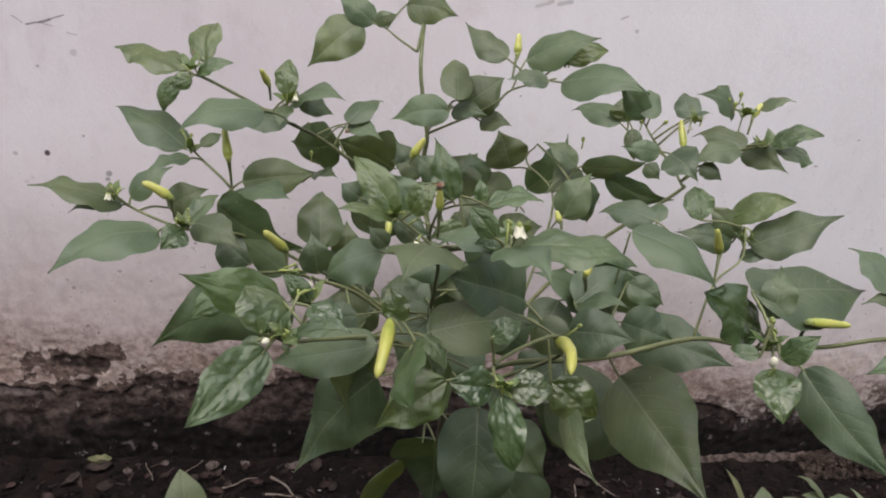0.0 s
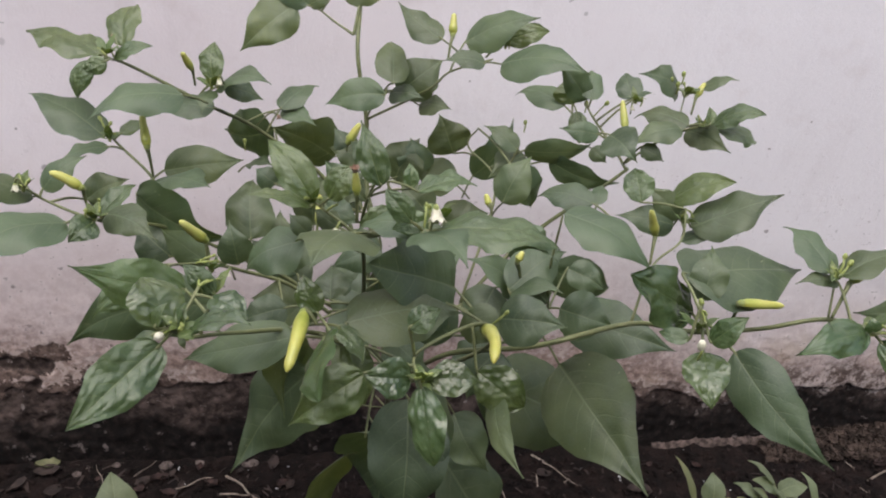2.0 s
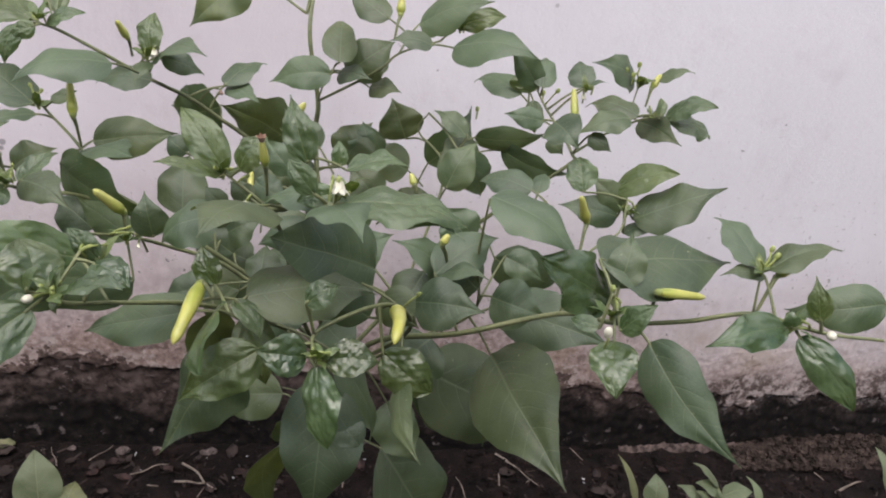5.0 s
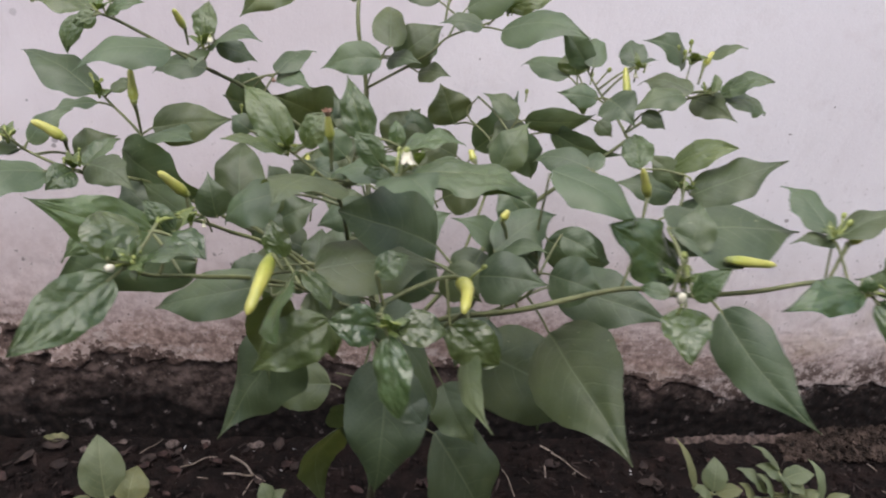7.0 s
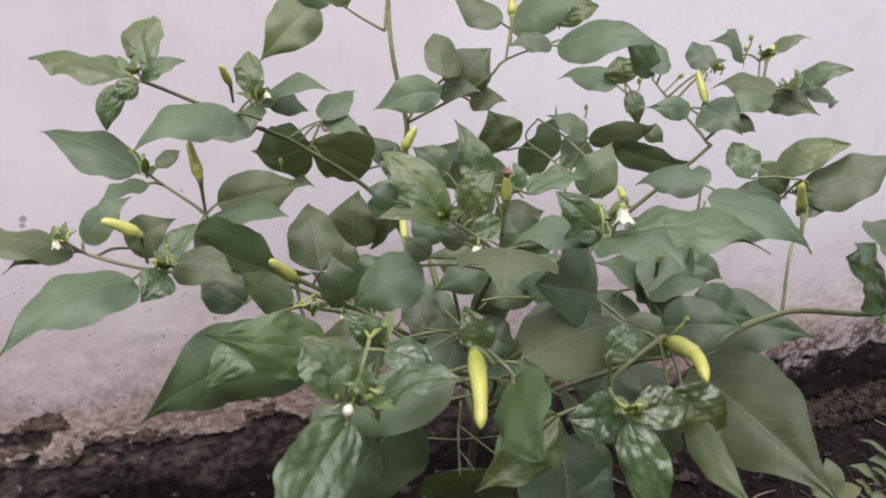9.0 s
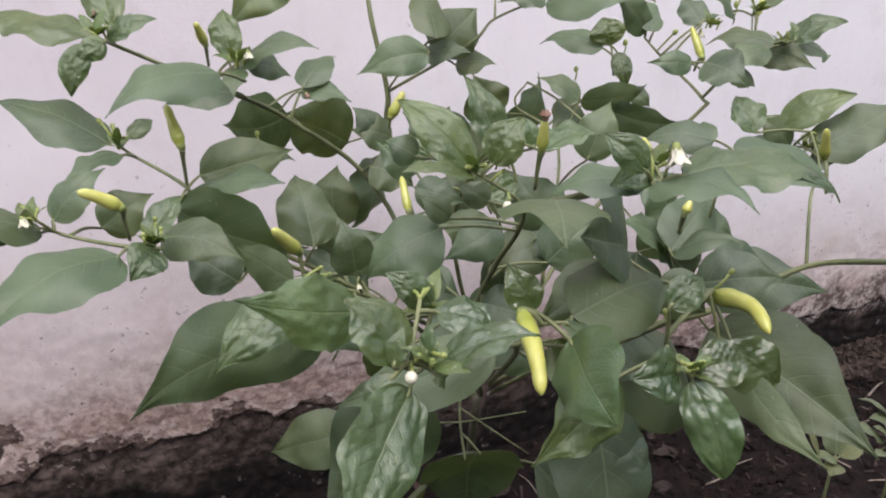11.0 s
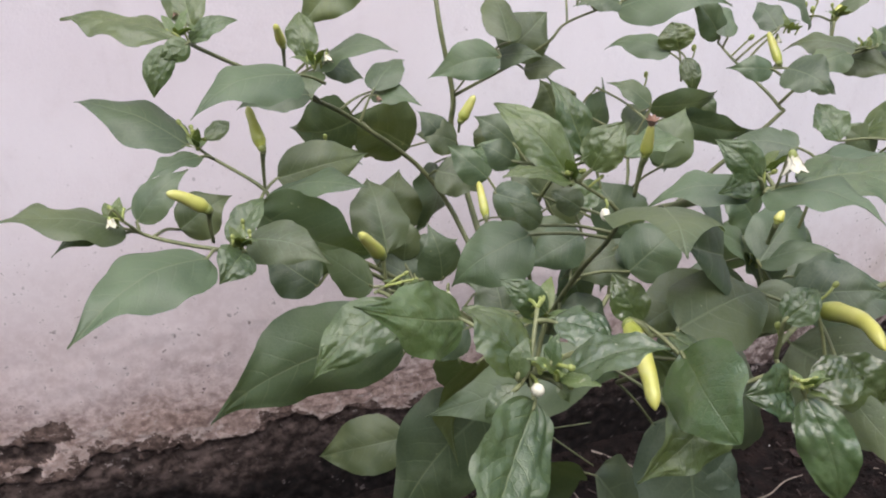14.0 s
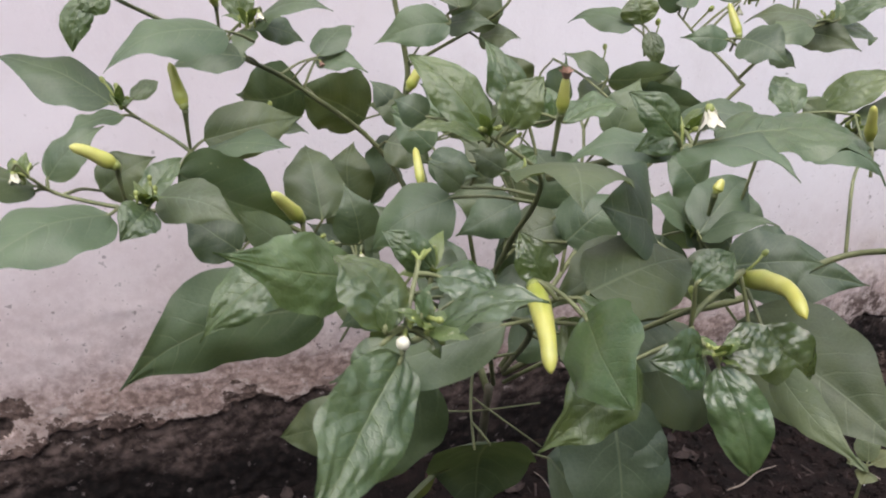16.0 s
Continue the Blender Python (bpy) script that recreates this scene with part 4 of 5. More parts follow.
leaf((0.437, 0.933, 0.736), (0.477, 0.950, 0.622), 0.045, 39)
# inside the bush
leaf((0.409, 1.308, 0.779), (0.366, 1.318, 0.788), 0.038, -56)
leaf((0.398, 1.310, 0.781), (0.372, 1.329, 0.811), 0.031, -43)
leaf((0.398, 1.349, 0.743), (0.364, 1.323, 0.674), 0.080, -100)
leaf((0.325, 0.965, 0.886), (0.309, 0.976, 0.894), 0.019, -54)
leaf((0.603, 1.056, 0.765), (0.641, 1.042, 0.748), 0.031, 55)
leaf((0.540, 1.001, 0.768), (0.486, 0.996, 0.807), 0.037, -37)
leaf((0.523, 0.976, 0.786), (0.580, 1.009, 0.809), 0.042, 30)
leaf((0.526, 0.978, 0.783), (0.562, 0.946, 0.801), 0.026, 20)
leaf((0.401, 1.142, 0.695), (0.362, 1.152, 0.703), 0.038, -48)
leaf((0.398, 1.031, 0.735), (0.438, 1.017, 0.718), 0.042, 45)
leaf((0.378, 0.866, 0.824), (0.469, 0.909, 0.807), 0.050, 28, bend=0.05, sway=0.00)
leaf((0.320, 1.165, 0.716), (0.364, 1.169, 0.737), 0.042, 50)
leaf((0.333, 1.155, 0.700), (0.281, 1.177, 0.730), 0.042, -42)
leaf((0.258, 1.045, 0.772), (0.220, 1.032, 0.814), 0.031, -60, bend=-0.07, sway=-0.01)
leaf((0.476, 1.302, 0.764), (0.468, 1.323, 0.803), 0.048, -19)
# inside, lower
leaf((0.449, 1.303, 0.753), (0.480, 1.324, 0.803), 0.060, 36)
leaf((0.438, 1.041, 0.853), (0.437, 1.052, 0.873), 0.015, 2, 1)
leaf((0.423, 1.033, 0.832), (0.393, 1.033, 0.821), 0.021, -55, 1)
leaf((0.453, 0.930, 0.804), (0.387, 0.928, 0.776), 0.040, -48)
leaf((0.328, 1.039, 0.729), (0.283, 1.039, 0.712), 0.034, -51)
leaf((0.377, 0.883, 0.799), (0.394, 0.858, 0.758), 0.030, 15, 1)
leaf((0.371, 0.863, 0.824), (0.390, 0.848, 0.803), 0.018, 5, 1)
leaf((0.393, 1.175, 0.790), (0.362, 1.199, 0.817), 0.034, -52)
leaf((0.419, 1.180, 0.817), (0.388, 1.203, 0.839), 0.032, -57)
leaf((0.459, 1.037, 0.789), (0.433, 1.066, 0.827), 0.044, -51)
leaf((0.453, 1.033, 0.778), (0.401, 1.040, 0.759), 0.042, -45)
leaf((0.345, 0.978, 0.831), (0.296, 0.988, 0.797), 0.045, -38)
leaf((0.384, 1.116, 0.677), (0.419, 1.095, 0.659), 0.032, 46)
leaf((0.413, 1.048, 0.782), (0.370, 1.068, 0.791), 0.032, -54)
leaf((0.362, 1.084, 0.816), (0.397, 1.066, 0.805), 0.028, 56)
leaf((0.348, 1.330, 0.675), (0.358, 1.360, 0.737), 0.068, -7)
leaf((0.222, 1.063, 0.769), (0.187, 1.086, 0.791), 0.039, -41)
leaf((0.466, 0.918, 0.778), (0.426, 0.943, 0.801), 0.039, -55)
leaf((0.476, 0.925, 0.797), (0.504, 0.906, 0.778), 0.035, 58)
leaf((0.581, 0.999, 0.753), (0.629, 0.979, 0.745), 0.048, 54)
leaf((0.372, 1.262, 0.768), (0.414, 1.246, 0.747), 0.045, 51)
leaf((0.451, 1.287, 0.697), (0.502, 1.292, 0.722), 0.056, 49)
leaf((0.514, 1.299, 0.694), (0.574, 1.300, 0.713), 0.057, 50)
leaf((0.341, 1.136, 0.666), (0.283, 1.148, 0.673), 0.056, -46)
leaf((0.372, 1.145, 0.692), (0.424, 1.129, 0.674), 0.056, 46)
leaf((0.442, 1.013, 0.772), (0.489, 1.021, 0.800), 0.046, 43)
leaf((0.536, 1.026, 0.687), (0.503, 1.008, 0.642), 0.069, -23)
leaf((0.390, 0.836, 0.803), (0.338, 0.825, 0.769), 0.036, -60, 1, bend=0.05, point=1.0)
leaf((0.560, 1.029, 0.792), (0.532, 1.047, 0.819), 0.042, -51)
leaf((0.566, 0.992, 0.764), (0.522, 1.011, 0.789), 0.046, -52)
leaf((0.374, 1.405, 0.314), (0.257, 1.475, 0.249), 0.085, -62)
# inside the bush
leaf((0.342, 0.880, 0.803), (0.257, 0.913, 0.761), 0.038, -45, bend=0.05)
leaf((0.414, 1.037, 0.796), (0.370, 1.040, 0.772), 0.035, -47)
leaf((0.372, 0.965, 0.851), (0.354, 0.977, 0.861), 0.018, -53)
leaf((0.350, 0.976, 0.838), (0.333, 0.988, 0.850), 0.017, -49)
leaf((0.437, 0.900, 0.882), (0.384, 0.915, 0.873), 0.031, -15)
leaf((0.449, 1.039, 0.787), (0.428, 1.027, 0.750), 0.028, -17)
# inside, lower
leaf((0.425, 1.084, 0.531), (0.437, 1.130, 0.359), 0.106, -1)
# front shoot
leaf((0.268, 0.815, 0.854), (0.252, 0.840, 0.875), 0.036, 12, 1, material=GLOSSY)
# upper branch
leaf((0.157, 1.164, 0.923), (0.136, 1.162, 0.913), 0.018, -68, 1)
# top branch
leaf((0.572, 1.312, 0.931), (0.625, 1.313, 0.947), 0.030, 51, 1)
# inside the bush
leaf((0.528, 1.309, 0.748), (0.470, 1.325, 0.764), 0.050, -56)
leaf((0.552, 1.150, 0.793), (0.583, 1.170, 0.841), 0.042, 25)
leaf((0.489, 1.259, 0.728), (0.454, 1.281, 0.761), 0.047, -48)
# shaded inner leaves
leaf((0.326, 1.053, 0.691), (0.338, 1.070, 0.606), 0.055, 4)
leaf((0.348, 1.192, 0.670), (0.312, 1.202, 0.678), 0.043, -46)
leaf((0.399, 1.069, 0.702), (0.372, 1.051, 0.658), 0.050, -30)
leaf((0.430, 1.063, 0.678), (0.466, 1.043, 0.650), 0.051, 39)
leaf((0.515, 1.040, 0.637), (0.623, 1.080, 0.505), 0.084, 41)
leaf((0.369, 1.073, 0.717), (0.371, 1.110, 0.736), 0.036, -11)
leaf((0.405, 1.058, 0.699), (0.446, 1.066, 0.728), 0.037, 43)
leaf((0.519, 1.010, 0.769), (0.494, 0.991, 0.725), 0.046, -19)
leaf((0.323, 1.177, 0.632), (0.362, 1.186, 0.662), 0.050, 46)
leaf((0.424, 1.046, 0.727), (0.412, 1.066, 0.763), 0.036, -21)
leaf((0.312, 1.165, 0.724), (0.314, 1.185, 0.763), 0.033, 8)
# top branch
leaf((0.484, 1.230, 0.947), (0.436, 1.253, 0.978), 0.034, -45, bend=-0.09, sway=0.02)
# front shoot
leaf((0.350, 1.032, 0.660), (0.262, 1.062, 0.503), 0.086, -62, bend=-0.12, sway=-0.06)
leaf((0.615, 1.143, 0.717), (0.700, 1.158, 0.682), 0.058, 98)
leaf((0.499, 1.032, 0.603), (0.533, 0.992, 0.557), 0.052, 55)
# fruit
fruit((0.358, 0.859, 0.827), (0.349, 0.866, 0.832), (0.339, 0.822, 0.815), 0.0107, 0.05)
fruit((0.471, 0.877, 0.813), (0.481, 0.880, 0.809), (0.477, 0.828, 0.816), 0.0110, 0.14)
fruit((0.156, 1.061, 0.814), (0.155, 1.051, 0.842), (0.133, 1.047, 0.857), 0.0097, 0.05)
fruit((0.197, 1.132, 0.818), (0.197, 1.118, 0.856), (0.191, 1.136, 0.882), 0.0089)
fruit((0.262, 1.021, 0.786), (0.260, 1.023, 0.807), (0.243, 1.007, 0.833), 0.0098)
fruit((0.660, 0.855, 0.830), (0.659, 0.848, 0.852), (0.698, 0.854, 0.846), 0.0080)
fruit((0.700, 1.204, 0.853), (0.686, 1.178, 0.873), (0.686, 1.201, 0.898), 0.0089)
fruit((0.638, 0.956, 0.824), (0.644, 0.971, 0.846), (0.632, 0.964, 0.872), 0.0080)
fruit((0.386, 0.933, 0.870), (0.385, 0.926, 0.897), (0.383, 0.921, 0.916), 0.0067, dried=True)
fruit((0.355, 1.079, 0.790), (0.356, 1.083, 0.797), (0.357, 1.104, 0.818), 0.0073)
fruit((0.386, 1.237, 0.814), (0.387, 1.234, 0.826), (0.400, 1.234, 0.849), 0.0099)
fruit((0.490, 1.220, 0.927), (0.495, 1.232, 0.952), (0.496, 1.242, 0.973), 0.0088)
fruit((0.228, 1.215, 0.889), (0.227, 1.205, 0.909), (0.221, 1.192, 0.928), 0.0078)
fruit((0.777, 1.214, 0.881), (0.784, 1.224, 0.901), (0.793, 1.229, 0.915), 0.0086)
fruit((0.500, 0.981, 0.858), (0.498, 0.984, 0.864), (0.495, 0.989, 0.872), 0.0059)
fruit((0.742, 0.856, 0.834), (0.757, 0.867, 0.860), (0.772, 0.869, 0.869), 0.0071)
fruit((0.538, 0.990, 0.774), (0.525, 0.969, 0.820), (0.529, 0.970, 0.828), 0.0065)
# buds and flowers
bud((0.268, 0.800, 0.858), 0.0026)
bud((0.609, 0.803, 0.847), 0.0029)
bud((0.291, 0.851, 0.867), 0.0018, False)
bud((0.284, 0.853, 0.866), 0.0015, False)
bud((0.286, 0.848, 0.858), 0.0016, False)
bud((0.498, 0.886, 0.820), 0.0017, False)
bud((0.421, 0.845, 0.831), 0.0017, False)
bud((0.283, 0.803, 0.854), 0.0014, False)
bud((0.281, 0.804, 0.854), 0.0010, False)
bud((0.273, 0.809, 0.859), 0.0011, False)
bud((0.253, 1.219, 0.909), 0.0015, False)
bud((0.596, 1.261, 0.849), 0.0023, False)
bud((0.175, 1.030, 0.840), 0.0014, False)
bud((0.432, 0.895, 0.903), 0.0013, False)
bud((0.370, 0.935, 0.860), 0.0029)
bud((0.371, 0.945, 0.879), 0.0012, False)
bud((0.353, 0.952, 0.880), 0.0012, False)
bud((0.618, 0.832, 0.863), 0.0018, False)
bud((0.752, 0.877, 0.876), 0.0019, False)
bud((0.756, 0.874, 0.872), 0.0022, False)
bud((0.742, 0.814, 0.848), 0.0020, False)
bud((0.768, 0.808, 0.847), 0.0034)
bud((0.754, 1.235, 0.915), 0.0026, False)
bud((0.768, 1.236, 0.922), 0.0026, False)
bud((0.762, 1.232, 0.911), 0.0026, False)
bud((0.685, 1.311, 0.861), 0.0028, False)
bud((0.670, 1.204, 0.893), 0.0025, False)
bud((0.142, 1.175, 0.863), 0.0019, False)
bud((0.150, 1.179, 0.857), 0.0019, False)
bud((0.268, 1.286, 0.805), 0.0023, False)
bud((0.424, 0.824, 0.807), 0.0013, False)
bud((0.434, 0.831, 0.799), 0.0013, False)
flower((0.436, 0.876, 0.909), 0.0108)
flower((0.257, 1.180, 0.906), 0.0070)
flower((0.096, 1.067, 0.836), 0.0067)
flower((0.286, 0.963, 0.809), 0.0036)
flower((0.310, 1.240, 0.853), 0.0052, (0.2, -0.6, -0.6), DRY, "withered brown flower")
flower((0.149, 1.226, 0.934), 0.0048, (0.2, -0.6, -0.6), DRY, "withered brown flower")
flower((0.698, 1.200, 0.892), 0.0058)


def shoot_tip(place):
    """The crowded end of a shoot: tiny folded leaves and green buds round the growing point."""
    p = Vector(place)
    rg = random.Random(round(p.x * 1000) + 7 * round(p.z * 1000))
    turn = rg.uniform(0, 6.28)
    nub = ball("shoot_tip", p, (0, 0, 1), 0.0017, 1.6, CALYX, plant, "pale green shoot tip with crowded leaflets")
    for k in range(rg.choice((5, 6, 7))):
        a = turn + k * 2.4
        lift = rg.uniform(0.1, 1.1)
        d = Vector((math.cos(a) * math.cos(lift), math.sin(a) * math.cos(lift), math.sin(lift)))
        size = rg.uniform(0.009, 0.021)
        b = p + d * 0.0015
        leaf(b, b + d * size, size * rg.uniform(0.38, 0.52), rg.uniform(-25, 25), 1, rg.uniform(0.0, 0.15), stalk=False, owner=nub, material=SHOOT)
    for k in range(rg.choice((2, 3))):
        a = turn + 1 + k * 2.2
        bud(p + Vector((0.006 * math.cos(a), 0.006 * math.sin(a), rg.uniform(0.004, 0.011))), rg.uniform(0.0010, 0.0017), False, 0.008)


# crowded shoot tips
shoot_tip((0.149, 1.194, 0.922))
shoot_tip((0.248, 1.189, 0.895))
shoot_tip((0.153, 1.159, 0.847))
shoot_tip((0.098, 1.078, 0.827))
shoot_tip((0.172, 1.020, 0.827))
shoot_tip((0.269, 0.994, 0.794))
shoot_tip((0.353, 0.947, 0.877))
shoot_tip((0.292, 0.849, 0.856))
shoot_tip((0.279, 0.806, 0.858))
shoot_tip((0.429, 0.826, 0.803))
shoot_tip((0.441, 0.899, 0.889))
shoot_tip((0.572, 1.308, 0.926))
shoot_tip((0.694, 1.183, 0.902))
shoot_tip((0.754, 1.192, 0.910))
shoot_tip((0.765, 1.161, 0.885))
shoot_tip((0.715, 1.056, 0.817))
shoot_tip((0.623, 0.834, 0.839))
shoot_tip((0.743, 0.868, 0.862))
shoot_tip((0.746, 0.821, 0.842))
shoot_tip((0.535, 0.989, 0.775))

# ---- weeds and litter on the soil ----
def weed(place, leaves, label, material=None):
    """A small seedling; leaves: (base, tip, width, roll)."""
    ob = root("weed_seedling", place, label, "weed", "weeds on the soil")
    p = Vector(place)
    top = sum((Vector(b) for b, *_ in leaves), Vector()) / len(leaves)
    line = smooth_line([p + Vector((0, 0, -0.01)), p.lerp(top, 0.5) + Vector((0.002, 0, 0)), top], 4)
    part("stem", tube("stem", line, [0.0018] * len(line), STEM, 6), ob)
    for i, (base, tip, width, roll) in enumerate(leaves):
        COUNT[0] += 1
        b, t = Vector(base), Vector(tip)
        me, m, _ = blade(b, t, width * (1.2 if abs(t.z - b.z) < 0.06 else 0.95), roll, 0.10, 0, COUNT[0], material or WEED, point=0.4)
        lf = part("leaf", me, ob, m=m)
        near = min(line, key=lambda c: (c - b).length)
        part("leaf_stalk", tube("leaf_stalk", [near, b + (t - b) * 0.05], [0.0013, 0.0010], STEM, 6), lf)


weed((0.158, 1.025, 0.000), [((0.152, 1.027, 0.450), (0.139, 1.069, 0.501), 0.038, 0), ((0.175, 1.023, 0.448), (0.178, 1.055, 0.470), 0.031, 0), ((0.187, 1.020, 0.446), (0.208, 1.014, 0.452), 0.016, 0), ((0.136, 1.024, 0.439), (0.115, 1.029, 0.446), 0.017, 0)], "pale grey-green seedling with broad upright leaves")
weed((0.324, 1.024, 0.000), [((0.323, 1.024, 0.447), (0.312, 1.039, 0.460), 0.017, 0), ((0.326, 1.023, 0.446), (0.339, 1.029, 0.460), 0.015, 0)], "small yellow-green seedling on dark soil")
weed((0.820, 1.005, 0.000), [((0.797, 1.015, 0.468), (0.777, 1.054, 0.514), 0.009, 0), ((0.817, 1.014, 0.471), (0.822, 1.038, 0.500), 0.024, 0), ((0.814, 1.012, 0.468), (0.792, 1.018, 0.472), 0.018, 0), ((0.820, 1.012, 0.469), (0.850, 1.011, 0.475), 0.019, 0), ((0.816, 1.009, 0.462), (0.795, 0.998, 0.461), 0.018, 0)], "pale seedling with one narrow and one round upright leaf")
weed((0.903, 0.997, 0.000), [((0.891, 1.019, 0.498), (0.865, 1.044, 0.513), 0.018, 20), ((0.895, 1.015, 0.490), (0.864, 1.024, 0.500), 0.018, -10), ((0.896, 1.014, 0.489), (0.930, 1.014, 0.497), 0.023, 0), ((0.898, 1.012, 0.486), (0.913, 0.996, 0.483), 0.021, 0), ((0.877, 1.009, 0.474), (0.846, 1.029, 0.493), 0.018, 0), ((0.864, 1.006, 0.465), (0.846, 1.017, 0.481), 0.018, 0), ((0.940, 1.000, 0.471), (0.928, 1.026, 0.509), 0.012, 0), ((0.886, 1.004, 0.466), (0.863, 1.016, 0.496), 0.021, 0), ((0.902, 1.000, 0.462), (0.886, 1.008, 0.500), 0.021, 0), ((0.915, 0.998, 0.464), (0.936, 1.005, 0.481), 0.018, 0), ((0.946, 0.994, 0.463), (0.971, 1.000, 0.479), 0.016, 0), ((0.883, 1.000, 0.458), (0.854, 0.998, 0.473), 0.016, 0)], "crowded pale green weeds with toothed and withered leaves")
weed((1.123, 0.995, 0.000), [((1.111, 1.005, 0.483), (1.096, 1.049, 0.534), 0.022, 0), ((1.105, 0.997, 0.464), (1.084, 1.007, 0.476), 0.019, 0), ((1.102, 0.993, 0.455), (1.071, 1.005, 0.467), 0.016, 0)], "pale green weeds on dark soil")


YELLOWED = plain_material("withered_leaf", (0.09, 0.095, 0.042), (0.17, 0.165, 0.08), 0.7, 50)


def dead_leaf(x, y, size, turn, rng, material=None, label="curled brown dead leaf on dark soil"):
    """A curled, crumpled dry leaf lying on the soil."""
    verts, faces = [], []
    n, m = 12, 8
    curl, twist, key = rng.uniform(0.4, 1.5), rng.uniform(-0.8, 0.8), rng.uniform(0, 50)
    for i in range(n + 1):
        s = i / n
        w = 0.30 * math.sin(math.pi * min(1, 0.05 + 0.95 * s)) ** 0.8
        for j in range(m + 1):
            v = 2 * j / m - 1
            rag = 1 + 0.3 * noise.noise((s * 5, key, 1.0 if v > 0 else 2.0)) * abs(v)
            lift = 0.16 * curl * v * v + 0.2 * curl * (s - 0.5) ** 2 + twist * 0.2 * v * (s - 0.5) + 0.07 * noise.noise((s * 5, v * 3, key))
            verts.append((size * (s - 0.5), size * w * v * rag, size * lift + 0.004))
    faces = [(i * (m + 1) + j, i * (m + 1) + j + 1, (i + 1) * (m + 1) + j + 1, (i + 1) * (m + 1) + j) for i in range(n) for j in range(m)]
    ob = new("dead_leaf", mesh_of("dead_leaf", verts, faces, material or LITTER))
    ob.matrix_basis = pose(x, y, soil_height(x, y), rng.uniform(-18, 18), rng.uniform(-18, 18), turn)
    tagged(ob, label, "dead leaf", "dead leaves on the soil")


def soil_height(x, y):
    return 0.012 * noise.noise((x * 5, y * 5, 0.0)) + 0.010 * noise.noise((x * 19, y * 19, 2.0)) - 0.002


def twig(x, y, length, turn, r, rng, material):
    a = radians(turn)
    pts = [(x + length * (s - 0.5) * math.cos(a) + rng.uniform(-1, 1) * length * 0.04, y + length * (s - 0.5) * math.sin(a) + rng.uniform(-1, 1) * length * 0.04, soil_height(x, y) + 0.004 + rng.uniform(0, 0.006)) for s in (0, 0.35, 0.7, 1)]
    line = smooth_line(pts, 4)
    ob = new("twig", tube("twig", line, [r * (1 - 0.5 * i / len(line)) for i in range(len(line))], material, 6))
    tagged(ob, "thin pale dry twig on the soil", "twig", "twigs on the soil")


rng = random.Random(11)
for x, y, s, turn in ((-0.16, 1.60, 0.05, 15), (0.30, 1.55, 0.03, 70), (0.36, 1.53, 0.03, 130), (0.02, 1.57, 0.035, 40), (0.66, 1.52, 0.05, 200), (0.82, 1.55, 0.04, 10), (0.24, 1.50, 0.03, 300), (1.02, 1.50, 0.05, 80), (0.95, 1.42, 0.04, 160), (-0.2, 1.56, 0.04, 220)):
    dead_leaf(x, y, s, turn, rng)
for k in range(34):
    x = rng.uniform(-0.36, 0.62) if k % 4 else rng.uniform(1.0, 1.7)
    dead_leaf(x, rng.uniform(1.46, 1.605), rng.uniform(0.018, 0.038), rng.uniform(0, 360), rng, RUSSET if k % 3 else LITTER, "crumpled russet-brown dead leaf on dark soil" if k % 3 else "curled brown dead leaf on dark soil")
dead_leaf(-0.166, 1.617, 0.045, 10, rng, YELLOWED, "withered pale yellow-green leaf lying on dark soil")
for x, y, s, turn, r in ((0.215, 1.531, 0.098, -46, 0.0026), (0.205, 1.519, 0.064, -3, 0.0024), (0.223, 1.488, 0.049, 70, 0.0014), (0.02, 1.60, 0.05, 50, 0.0012), (0.85, 1.54, 0.09, -50, 0.0016), (0.12, 1.55, 0.07, 25, 0.0014), (1.1, 1.42, 0.14, 14, 0.002), (0.72, 1.5, 0.08, 100, 0.0014), (1.58, 1.52, 0.09, 22, 0.003), (-0.06, 1.58, 0.06, 120, 0.0012)):
    twig(x, y, s, turn, r, rng, TWIG)


def flake(x, y, size, rng):
    """A thin broken piece of plaster lying at the foot of the wall."""
    n = 7
    rim = [(size * rng.uniform(0.7, 1.1) * math.cos(2 * math.pi * k / n), size * 0.7 * rng.uniform(0.7, 1.1) * math.sin(2 * math.pi * k / n)) for k in range(n)]
    verts = [(a, b, 0.0) for a, b in rim] + [(a * 0.86, b * 0.86, size * rng.uniform(0.1, 0.3)) for a, b in rim]
    faces = [tuple(range(n))[::-1], tuple(range(n, 2 * n))] + [(k, (k + 1) % n, n + (k + 1) % n, n + k) for k in range(n)]
    ob = new("plaster_flake", mesh_of("plaster_flake", verts, faces, FLAKE, smooth=False))
    ob.matrix_basis = pose(x, y, soil_height(x, y) + 0.002, rng.uniform(5, 40), rng.uniform(-12, 12), rng.uniform(-40, 40))
    tagged(ob, "broken piece of old plaster on dark soil", "plaster", "plaster pieces at the wall foot")


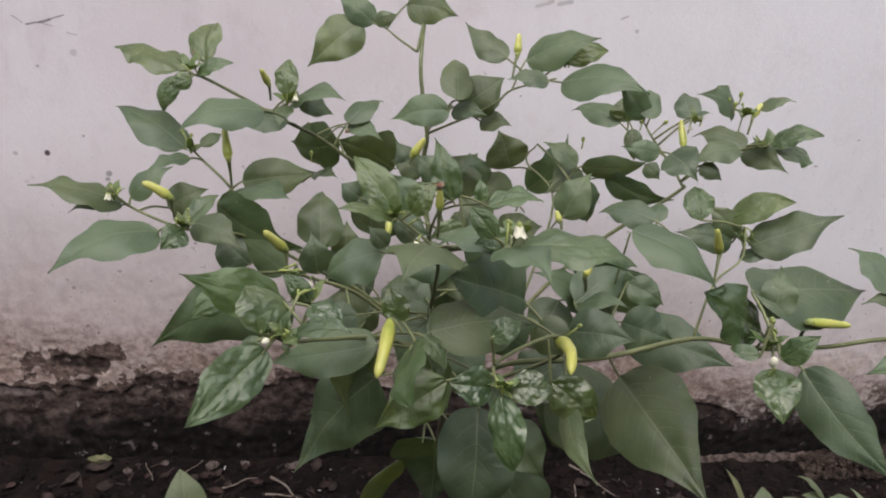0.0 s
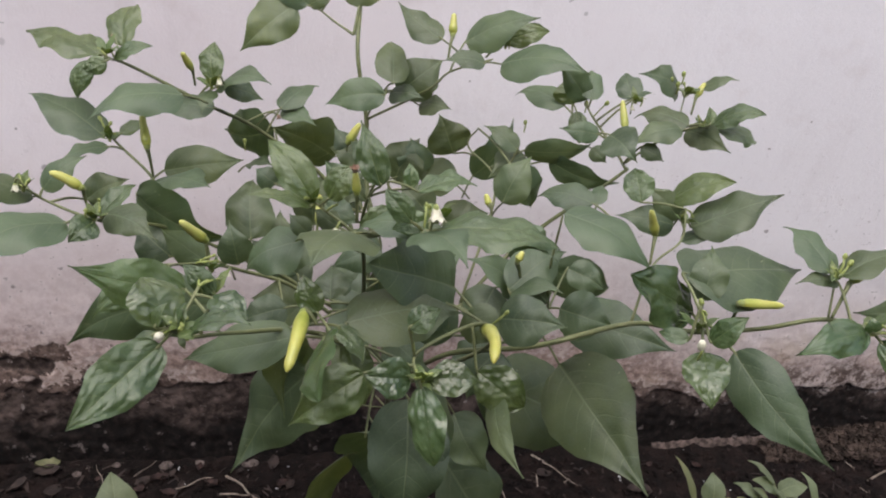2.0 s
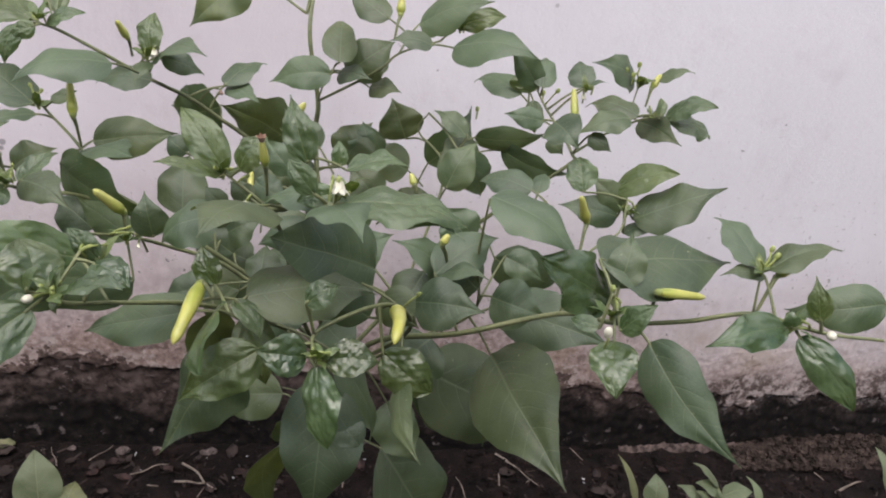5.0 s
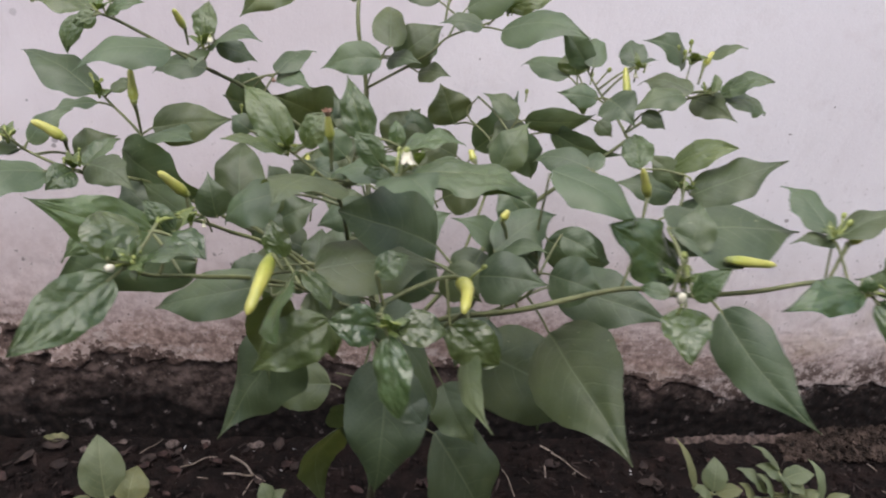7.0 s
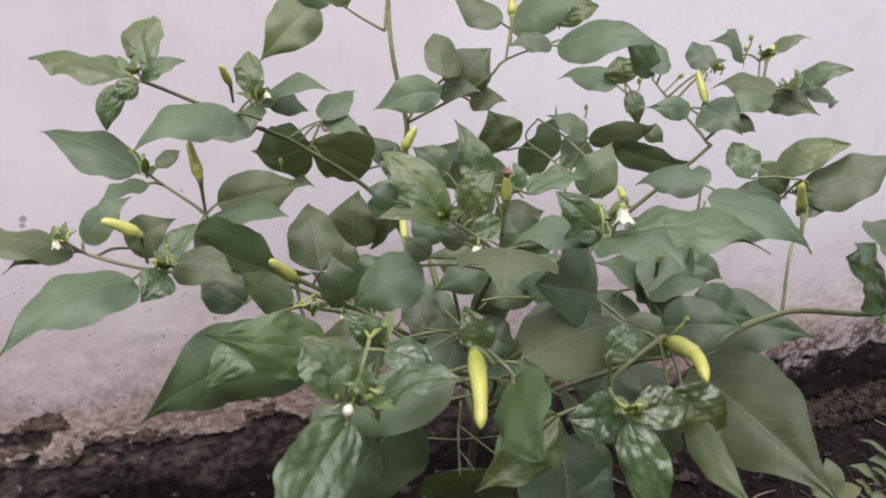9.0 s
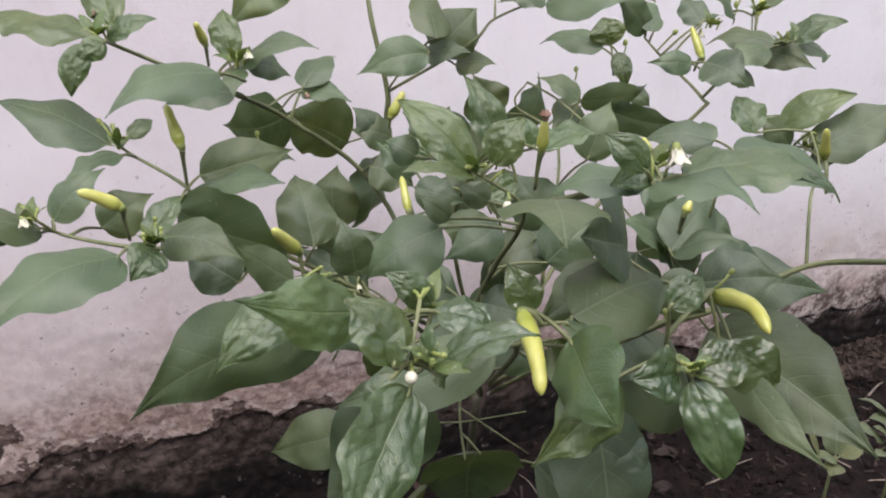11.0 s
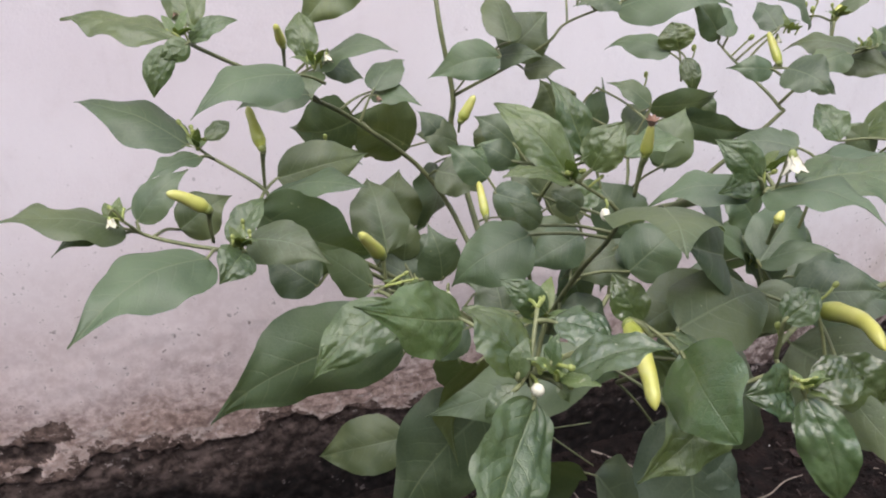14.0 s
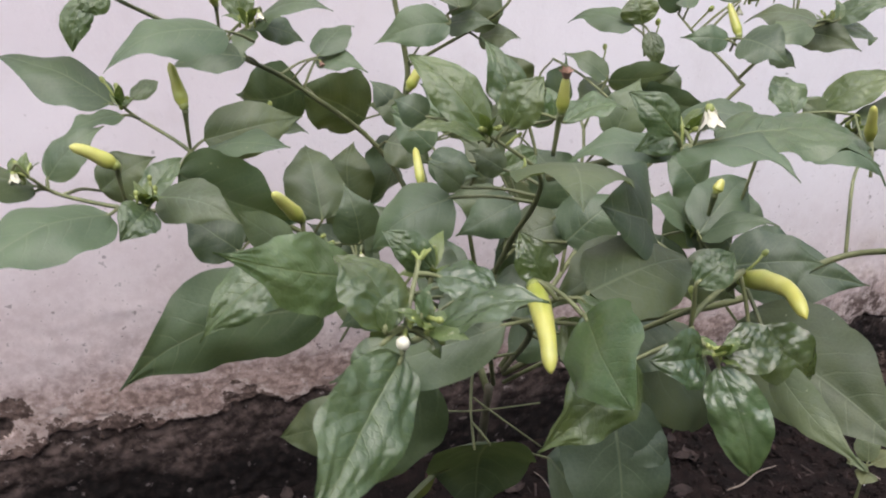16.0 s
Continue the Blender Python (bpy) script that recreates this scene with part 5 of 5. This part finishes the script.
FLAKE = plain_material("old_plaster", (0.05, 0.038, 0.034), (0.17, 0.135, 0.125), 0.9, 90, 0.2, 0.6)
for x, y, size in ((0.056, 1.612, 0.014), (0.063, 1.612, 0.01), (0.122, 1.612, 0.012), (0.211, 1.612, 0.011), (0.226, 1.612, 0.016), (-0.037, 1.612, 0.01), (-0.104, 1.589, 0.012), (1.425, 1.612, 0.011)):
    flake(x, y, size, rng)


def crumbs(name, label, count, material, lo, hi, seed, thin=1.0):
    """Many small angular bits strewn over the soil, as one object."""
    rg = random.Random(seed)
    verts, faces = [], []
    shape = ((-1, -1, -0.3), (1, -0.8, -0.3), (0.9, 1, -0.3), (-0.8, 0.9, -0.3), (-0.5, -0.6, 0.5), (0.6, -0.4, 0.6), (0.4, 0.6, 0.4), (-0.6, 0.5, 0.6))
    quads = ((0, 3, 2, 1), (4, 5, 6, 7), (0, 1, 5, 4), (1, 2, 6, 5), (2, 3, 7, 6), (3, 0, 4, 7))
    for _ in range(count):
        x, y = rg.uniform(-0.7, 2.0), rg.uniform(1.28, 1.62)
        s = rg.uniform(lo, hi) * rg.uniform(0.5, 1)
        m = pose(x, y, soil_height(x, y) + s * 0.35, rg.uniform(-30, 30), rg.uniform(-30, 30), rg.uniform(0, 360))
        k = len(verts)
        st = rg.uniform(0.5, 1.8)
        verts += [m @ Vector((a * s * st * thin, b * s / thin, c * s * 0.7 / thin)) for a, b, c in shape]
        faces += [tuple(k + i for i in q) for q in quads]
    tagged(new(name, mesh_of(name, verts, faces, material, smooth=False)), label, "litter", kind="stuff")


crumbs("soil_clods", "dark crumbs and clods of soil", 2600, SOIL, 0.002, 0.008, 3)
crumbs("leaf_litter", "brown scraps of dead leaves on the soil", 900, LITTER, 0.002, 0.006, 4, 1.9)
crumbs("dry_straw", "thin pale bits of dry straw and twig on the soil", 45, TWIG, 0.003, 0.008, 8, 3.2)
crumbs("pale_chips", "tiny pale chips of plaster on the soil", 60, CHIP, 0.001, 0.003, 5, 1.4)
